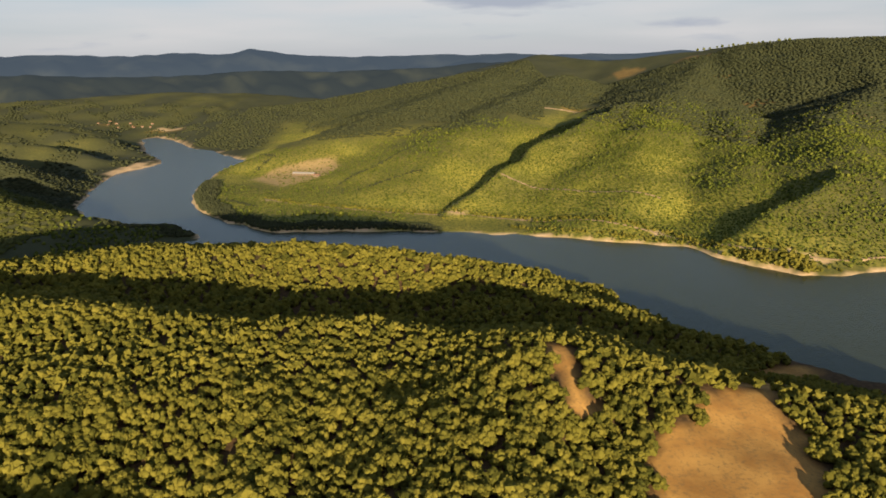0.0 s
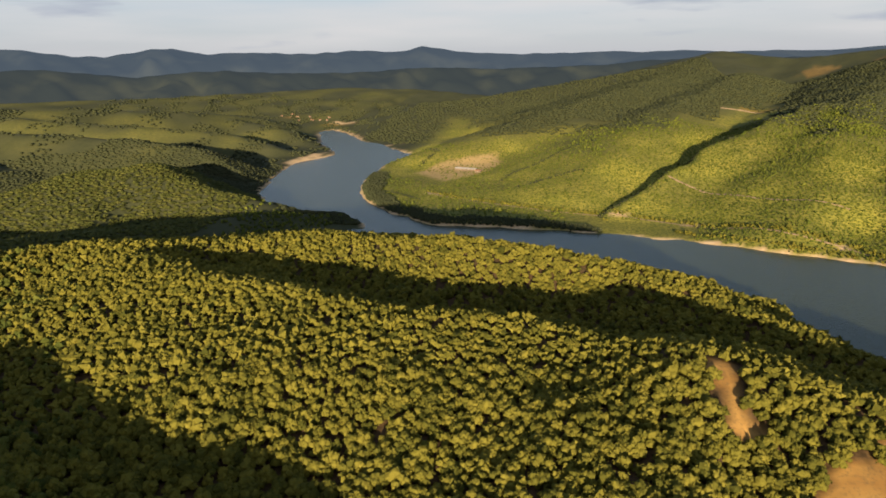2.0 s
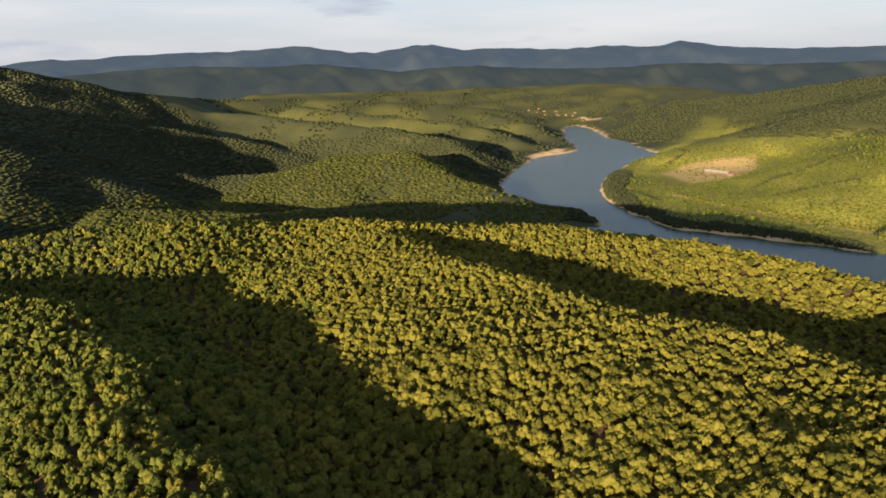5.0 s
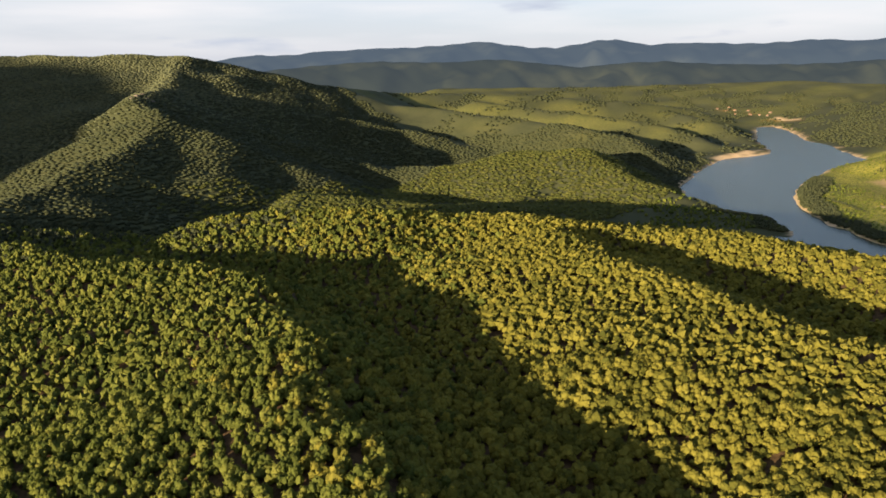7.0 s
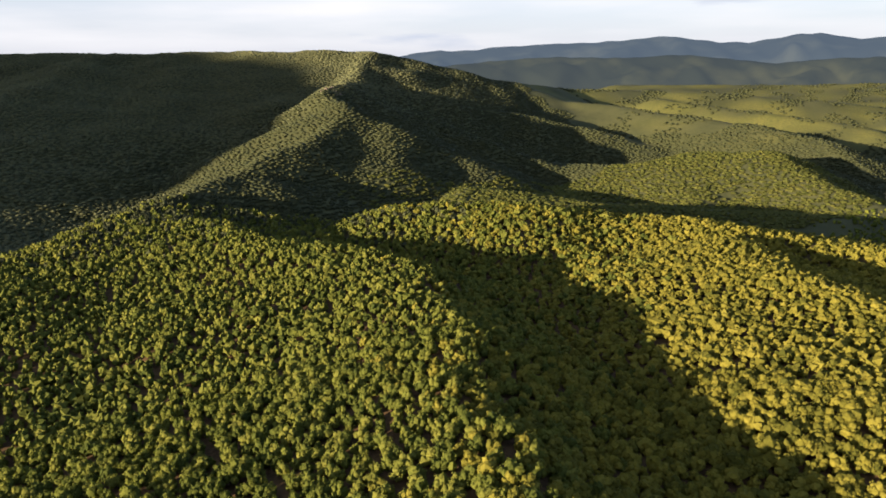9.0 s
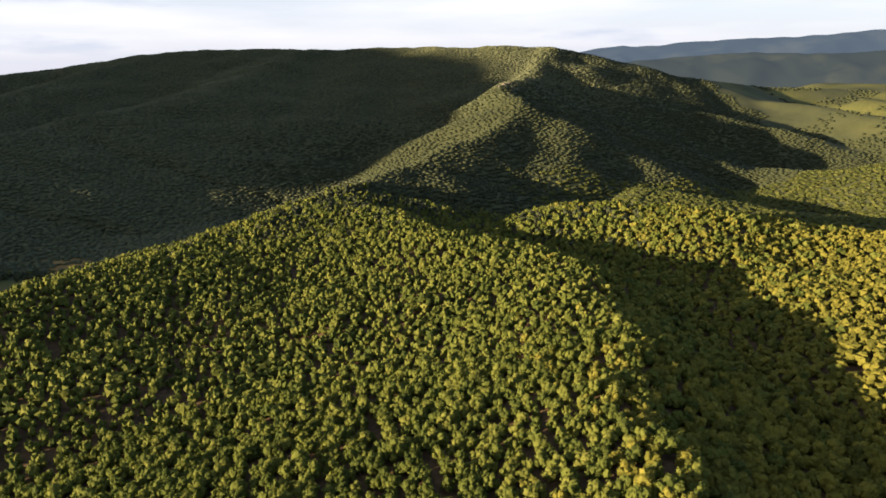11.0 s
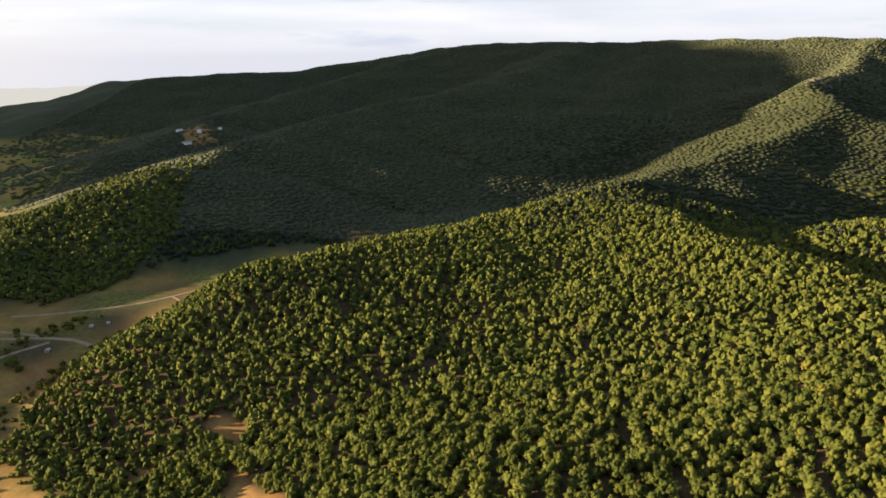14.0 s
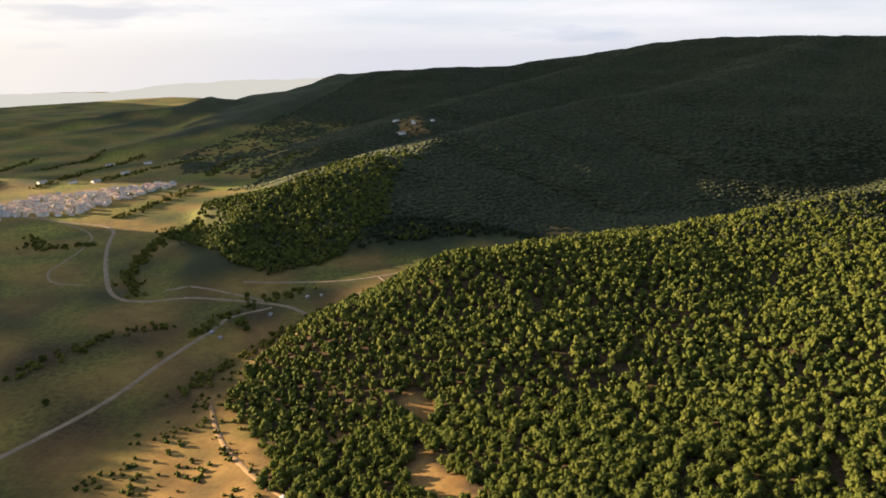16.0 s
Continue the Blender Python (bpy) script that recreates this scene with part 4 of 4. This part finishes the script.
def box_mesh(x0, x1, y0, y1, z0, z1, bevel=0.0):
    bm = bmesh.new()
    bmesh.ops.create_cube(bm, size=1)
    for v in bm.verts:
        v.co = ((x0 + x1) / 2 + v.co.x * (x1 - x0), (y0 + y1) / 2 + v.co.y * (y1 - y0), (z0 + z1) / 2 + v.co.z * (z1 - z0))
    if bevel:
        bmesh.ops.bevel(bm, geom=bm.edges[:], offset=bevel, segments=2, affect="EDGES")
    return bm


def gable_roof(w, d, z, rise, eave=0.5, thick=0.25):
    """Two slopes with thickness, the ridge along x."""
    bm = bmesh.new()
    top = [(-w / 2 - eave, -d / 2 - eave, z - 0.15), (-w / 2 - eave, 0, z + rise), (-w / 2 - eave, d / 2 + eave, z - 0.15)]
    ring = [(x, y, q) for x, y, q in top] + [(x, y, q + thick) for x, y, q in reversed(top)]
    a = [bm.verts.new(p) for p in ring]
    b = [bm.verts.new((-p[0], p[1], p[2])) for p in ring]
    n = len(ring)
    for i in range(n):
        bm.faces.new((a[i], a[(i + 1) % n], b[(i + 1) % n], b[i]))
    for face in ((0, 1, 4, 5), (1, 2, 3, 4)):
        bm.faces.new([a[i] for i in reversed(face)])
        bm.faces.new([b[i] for i in face])
    bmesh.ops.recalc_face_normals(bm, faces=bm.faces[:])
    return bm


def house_walls(w, d, h, rise):
    """Walls with gable ends, footed below the ground."""
    bm = bmesh.new()
    ring = [(-d / 2, -2.0), (d / 2, -2.0), (d / 2, h), (0, h + rise), (-d / 2, h)]
    a = [bm.verts.new((-w / 2, y, z)) for y, z in ring]
    b = [bm.verts.new((w / 2, y, z)) for y, z in ring]
    for i in range(5):
        bm.faces.new((a[i], a[(i + 1) % 5], b[(i + 1) % 5], b[i]))
    bm.faces.new(list(reversed(a)))
    bm.faces.new(b)
    bmesh.ops.recalc_face_normals(bm, faces=bm.faces[:])
    return bm


def house(name, w, d, h, rise, wall, roof, label, group):
    home = new(name)
    walls = mesh_part("wall", house_walls(w, d, h, rise), wall, home)
    mesh_part("roof", gable_roof(w, d, h, rise), roof, home)
    mesh_part("door", box_mesh(-0.5, 0.5, -d / 2 - 0.06, -d / 2 + 0.05, -0.2, 2.1), WOOD, home)
    storeys = 2 if h > 4.5 else 1
    for k in range(storeys):
        for x in (-w * 0.3, w * 0.3):
            mesh_part("window", box_mesh(x - 0.6, x + 0.6, -d / 2 - 0.05, -d / 2 + 0.05, 1.0 + 2.8 * k, 2.3 + 2.8 * k), DARK_GLASS, home)
            mesh_part("window", box_mesh(x - 0.6, x + 0.6, d / 2 - 0.05, d / 2 + 0.05, 1.0 + 2.8 * k, 2.3 + 2.8 * k), DARK_GLASS, home)
    return tagged(home, label, "house", group=group)


def stand(thing, x, y, turn, first=False, scale=1.0):
    m = pose(x, y, float(lie(x, y)), 0, 0, turn)
    if first:
        thing.matrix_basis = m @ Matrix.Diagonal((scale, scale, scale, 1))
        return thing
    ob = copy_thing(thing, m)
    ob.matrix_basis = m @ Matrix.Diagonal((scale, scale, scale, 1))
    return ob


TOWN = [(-700, -1150), (-650, -1050), (-724, -1020), (-742, -958), (-833, -962), (-1021, -994), (-1030, -1040), (-903, -1085), (-840, -1150)]


def build_town():
    rng = np.random.RandomState(3)
    text = "pale plastered house with a tiled roof in the valley town"
    kinds = [house("house", w, d, h, r, PLASTER, roof, text, "houses of the town")
             for w, d, h, r, roof in ((10, 8, 5.6, 2.0, TILES), (12, 9, 6.0, 2.2, TILES), (9, 8, 3.2, 1.8, TILES), (13, 9, 6.2, 1.6, SHEET_ROOF), (8, 8, 5.8, 1.8, TILES))]
    x, y = scatter(rng, -1040, -640, -1160, -945, 16.0)
    keep = from_lake(x, y, TOWN) < 0
    x, y = x[keep], y[keep]
    for i in range(len(x)):
        stand(kinds[i % 5], x[i], y[i], 20 + 90 * rng.randint(2) + rng.uniform(-8, 8), i < 5, rng.uniform(0.68, 0.95))
    text = "small tiled house at the head of the lake"
    kinds = [house("house", w, 7, 4.2, 2.0, DULL_PLASTER, DARK_TILES, text, "houses at the head of the lake") for w in (10, 14)]
    for i in range(11):
        stand(kinds[i % 2], -1270 + 21 * i + rng.uniform(-9, 9), 2640 + rng.uniform(-70, 40), rng.uniform(-30, 30), i < 2, 0.8)
    text = "white sheet-roofed farm shed in the valley"
    shed = house("shed", 16, 9, 3.6, 1.6, PLASTER, SHEET_ROOF, text, "sheds in the valley")
    for i, (x, y) in enumerate(((-941, -1271), (-963, -1212), (-989, -1180), (-1151, -1321), (-1203, -1261), (-1084, -1204), (-1424, -735), (-1365, -692), (-1490, -675), (-1440, -700))):
        stand(shed, x, y, rng.uniform(-40, 40), i == 0)
    low = house("greenhouse", 6, 4, 2.0, 1.0, SHEET_ROOF, SHEET_ROOF, "small white greenhouse beside the valley track", "greenhouses by the track")
    for i, (x, y, turn) in enumerate(((-569, -385, 30), (-560, -396, 25), (-583, -347, 60), (-508, -403, 20), (-446, -410, 10), (-452, -425, 15))):
        stand(low, x, y, turn, i == 0, 0.65 + 0.15 * (i % 2))
    cottage = house("cottage", 10, 8, 3.2, 2.2, PLASTER, TILES, "pale cottage with a red tiled roof at the wood's edge", "")
    stand(cottage, -519, -313, 35, True)


def build_farm():
    barn = new("barn")
    mesh_part("wall", house_walls(50, 12, 3.6, 2.0), DULL_PLASTER, barn)
    mesh_part("roof", gable_roof(50, 12, 3.6, 2.0), SHEET_ROOF, barn, "pale sheet roof")
    for k in range(6):
        mesh_part("window", box_mesh(-20 + 8 * k - 0.9, -20 + 8 * k + 0.9, -6.06, -5.95, 1.3, 2.4), DARK_GLASS, barn)
    mesh_part("door", box_mesh(22, 24.6, -6.08, -5.95, -0.2, 2.8), WOOD, barn)
    tagged(barn, "long white barn in a mown field by the lake", "barn")
    stand(barn, -306, 1522, -14, True)
    hut = house("hut", 12, 9, 3.4, 1.8, DULL_PLASTER, DARK_TILES, "small yellowish farm hut beside the barn", "")
    stand(hut, -272, 1490, -14, True)


def build_car():
    car = new("car")
    body = bmesh.new()
    side = [(-2.1, 0.35), (2.1, 0.35), (2.15, 0.8), (1.3, 0.95), (0.7, 1.45), (-1.2, 1.5), (-1.95, 1.0), (-2.15, 0.75)]
    a = [body.verts.new((x, -0.85, z)) for x, z in side]
    b = [body.verts.new((x, 0.85, z)) for x, z in side]
    for i in range(len(side)):
        body.faces.new((a[i], a[(i + 1) % 8], b[(i + 1) % 8], b[i]))
    body.faces.new(list(reversed(a)))
    body.faces.new(b)
    bmesh.ops.recalc_face_normals(body, faces=body.faces[:])
    bmesh.ops.bevel(body, geom=body.edges[:], offset=0.07, segments=2, affect="EDGES")
    mesh_part("body", body, WHITE_PAINT, car)
    for x in (-1.3, 1.3):
        for y in (-0.82, 0.82):
            wheel = bmesh.new()
            bmesh.ops.create_cone(wheel, cap_ends=True, segments=16, radius1=0.33, radius2=0.33, depth=0.22,
                                  matrix=Matrix.Translation((x, y, 0.33)) @ Matrix.Rotation(radians(90), 4, "X"))
            mesh_part("wheel", wheel, RUBBER, car)
    for y in (-0.87, 0.87):
        mesh_part("side_window", box_mesh(-1.0, 0.55, y - 0.012, y + 0.012, 1.0, 1.35), DARK_GLASS, car)
    tagged(car, "white car parked on the sandy track", "car")
    x, y = -256, -205
    car.matrix_basis = pose(x, y, float(lie(x, y)) + 0.36, 0, 0, 70)


build_town()
build_farm()
build_car()


# ---------------------------------------------------------------- shrubs, hedges and single trees
def shrub(seed):
    rng = np.random.RandomState(seed)
    v, f = clump_tree(rng, 24, 0.8, 4)
    ob = sheet("shrub", v[:, 0], v[:, 1], v[:, 2] - 0.25, f, SINGLE_LEAF, smooth=True)
    return tagged(ob, "low green shrub on dry sandy ground", "shrub", group="shrubs on the sandy slope")


def build_shrubs():
    rng = np.random.RandomState(12)
    kinds = [shrub(70 + k) for k in range(4)]
    x, y = rng.uniform(-480, -190, 1900), rng.uniform(-352, -170, 1900)
    clump = waves(x, y, 38, 71) + 0.6 * waves(x, y, 15, 72)
    meadow, earth, sand = cover(x, y)
    keep = (from_lake(x, y, SANDY) < 2) & (clump + np.clip((-230 - y) / 160, -0.3, 0.5) > rng.uniform(0.0, 1.2, x.shape))
    x, y = x[keep][:290], y[keep][:290]
    for i in range(len(x)):
        s = rng.uniform(0.7, 2.3)
        m = pose(x[i], y[i], float(lie(x[i], y[i])), 0, 0, rng.uniform(0, 360))
        ob = kinds[i] if i < 4 else copy_thing(kinds[i % 4], m)
        ob.matrix_basis = m @ Matrix.Diagonal((s, s, s, 1))
    big = oak(201)
    tagged(big, "large single tree with a bright rounded crown by the track", "tree")
    big["group"] = "single trees in the valley"
    for i, (x, y, s) in enumerate(((-476, -411, 5.5), (-470, -400, 3.0), (-540, -455, 3.0), (-395, -428, 3.0), (-300, -440, 2.6), (-560, -420, 2.5))):
        stand(big, x, y, 40 * i, i == 0, s)
    crest = oak(202)
    tagged(crest, "dark tree standing on the far hill crest", "tree", group="trees on the far crest")
    for i in range(16):
        f = i / 15 + rng.uniform(-0.02, 0.02)
        stand(crest, 930 + 190 * f, 2660 - 300 * f, 30 * i, i == 0, rng.uniform(3.0, 5.5))


def hedge(name, lines, gap, size, label, spread=2.5, clumps=3, mat=LEAF):
    """Rows of bushes along these lines, as one mesh."""
    rng = np.random.RandomState(len(lines) * 7 + int(gap * 10))
    xs, ys = [], []
    for line in lines:
        for (x0, y0), (x1, y1) in zip(line, line[1:]):
            n = max(2, int(math.hypot(x1 - x0, y1 - y0) / gap))
            t = rng.uniform(0, 1, n)
            xs.append(x0 + t * (x1 - x0) + rng.normal(0, spread, n))
            ys.append(y0 + t * (y1 - y0) + rng.normal(0, spread, n))
    x, y = np.concatenate(xs), np.concatenate(ys)
    keep = land(x, y) > 0.8
    x, y = x[keep], y[keep]
    plant(name, x, y, rng.uniform(0.6, 1.3, len(x)) * size, rng, 0, mat, label, lobes=clumps)


build_shrubs()
hedge("valley_hedge", [[(-316, -504), (-359, -500), (-411, -497), (-450, -470)], [(-528, -614), (-618, -667), (-741, -752)], [(-500, -560), (-560, -640), (-690, -720)],
                       [(-560, -352), (-470, -362), (-400, -365), (-340, -365)], [(-440, -440), (-520, -440), (-580, -410)]], 2.2, 2.6, "bushy hedges along the valley tracks", 5)
hedge("plain_hedge", [[(-900, -1240), (-1080, -1300), (-1260, -1330)], [(-1000, -1180), (-1150, -1190), (-1300, -1180)], [(-880, -1330), (-960, -1480), (-1150, -1560)], [(-1050, -1420), (-1240, -1440)],
                      [(-760, -880), (-900, -900), (-1010, -940)], [(-640, -780), (-590, -830), (-640, -900)], [(-1100, -1000), (-1220, -1060), (-1330, -1100)], [(-1060, -960), (-1150, -900), (-1250, -880)]],
      2.4, 3.0, "tree rows between the fields of the plain", 6)
hedge("lake_hedge", [[(-330, 1268), (-250, 1203), (-117, 1138), (-43, 1116), (10, 1112), (97, 1075), (177, 1028), (242, 966), (302, 945), (336, 890), (380, 838), (430, 803), (500, 798)],
                     [(-30, 1085), (60, 1030), (160, 975), (240, 930), (318, 895), (345, 850), (375, 805), (440, 765)]], 2.5, 2.2, "bushes along the far shore road", 4)
hedge("ravine_hedge", [[(-208, 1368), (-174, 1430), (-116, 1493), (-60, 1560)], [(-154, 1287), (-71, 1322), (-45, 1332)], [(-10, 1090), (10, 1130), (70, 1240), (160, 1400), (260, 1530), (380, 1690)],
                       [(-440, 1250), (-380, 1230), (-320, 1180)], [(-440, 1700), (-400, 1660), (-420, 1560)]], 2.0, 2.0, "dark bushes along field ditches", 3, mat=DARK_SHADED_LEAF)
hedge("far_hedge", [[(-1645, 2850), (-1560, 2806), (-1492, 2757)], [(-1528, 3072), (-1450, 2990), (-1388, 2916)], [(-1308, 2733), (-1340, 2830)], [(-1700, 2812), (-1740, 2900)],
                    [(-1250, 2640), (-1200, 2590), (-1120, 2560)]], 3.0, 4.2, "dark bushes in the folds of the far slope", 4, mat=DARK_SHADED_LEAF)


# ---------------------------------------------------------------- rocks on the ridge
ROCK = material("grey_rock", (0.07, 0.06, 0.05), (0.14, 0.12, 0.10), size=3, fine=0.5, bump=0.6, bump_size=0.8)


def rock(seed):
    """A weathered outcrop about one unit across, sunk into the ground."""
    rng = np.random.RandomState(seed)
    bm = bmesh.new()
    bmesh.ops.create_icosphere(bm, subdivisions=2, radius=1.0)
    off = Vector(rng.uniform(0, 50, 3))
    for v in bm.verts:
        k = 1 + 0.45 * noise.noise(v.co * 1.1 + off) + 0.2 * noise.noise(v.co * 2.7 + off)
        v.co = Vector((v.co.x * 1.2, v.co.y * 0.9, v.co.z * 0.75)) * k
    ob = mesh_part("rock", bm, ROCK, None)
    return tagged(ob, "weathered grey rock outcrop on the wooded ridge", "rock", group="rocks on the ridge")


def build_rocks():
    kinds = [rock(300 + k) for k in range(3)]
    for i, (x, y, size) in enumerate(((-1397, 514, 5.5), (-1377, 523, 4.0), (-1353, 525, 5.0), (-1363, 490, 3.6), (-1415, 530, 4.6), (-1340, 512, 3.2), (-1386, 500, 3.4))):
        stand(kinds[i % 3], x, y, 57 * i, i < 3, size)


build_rocks()
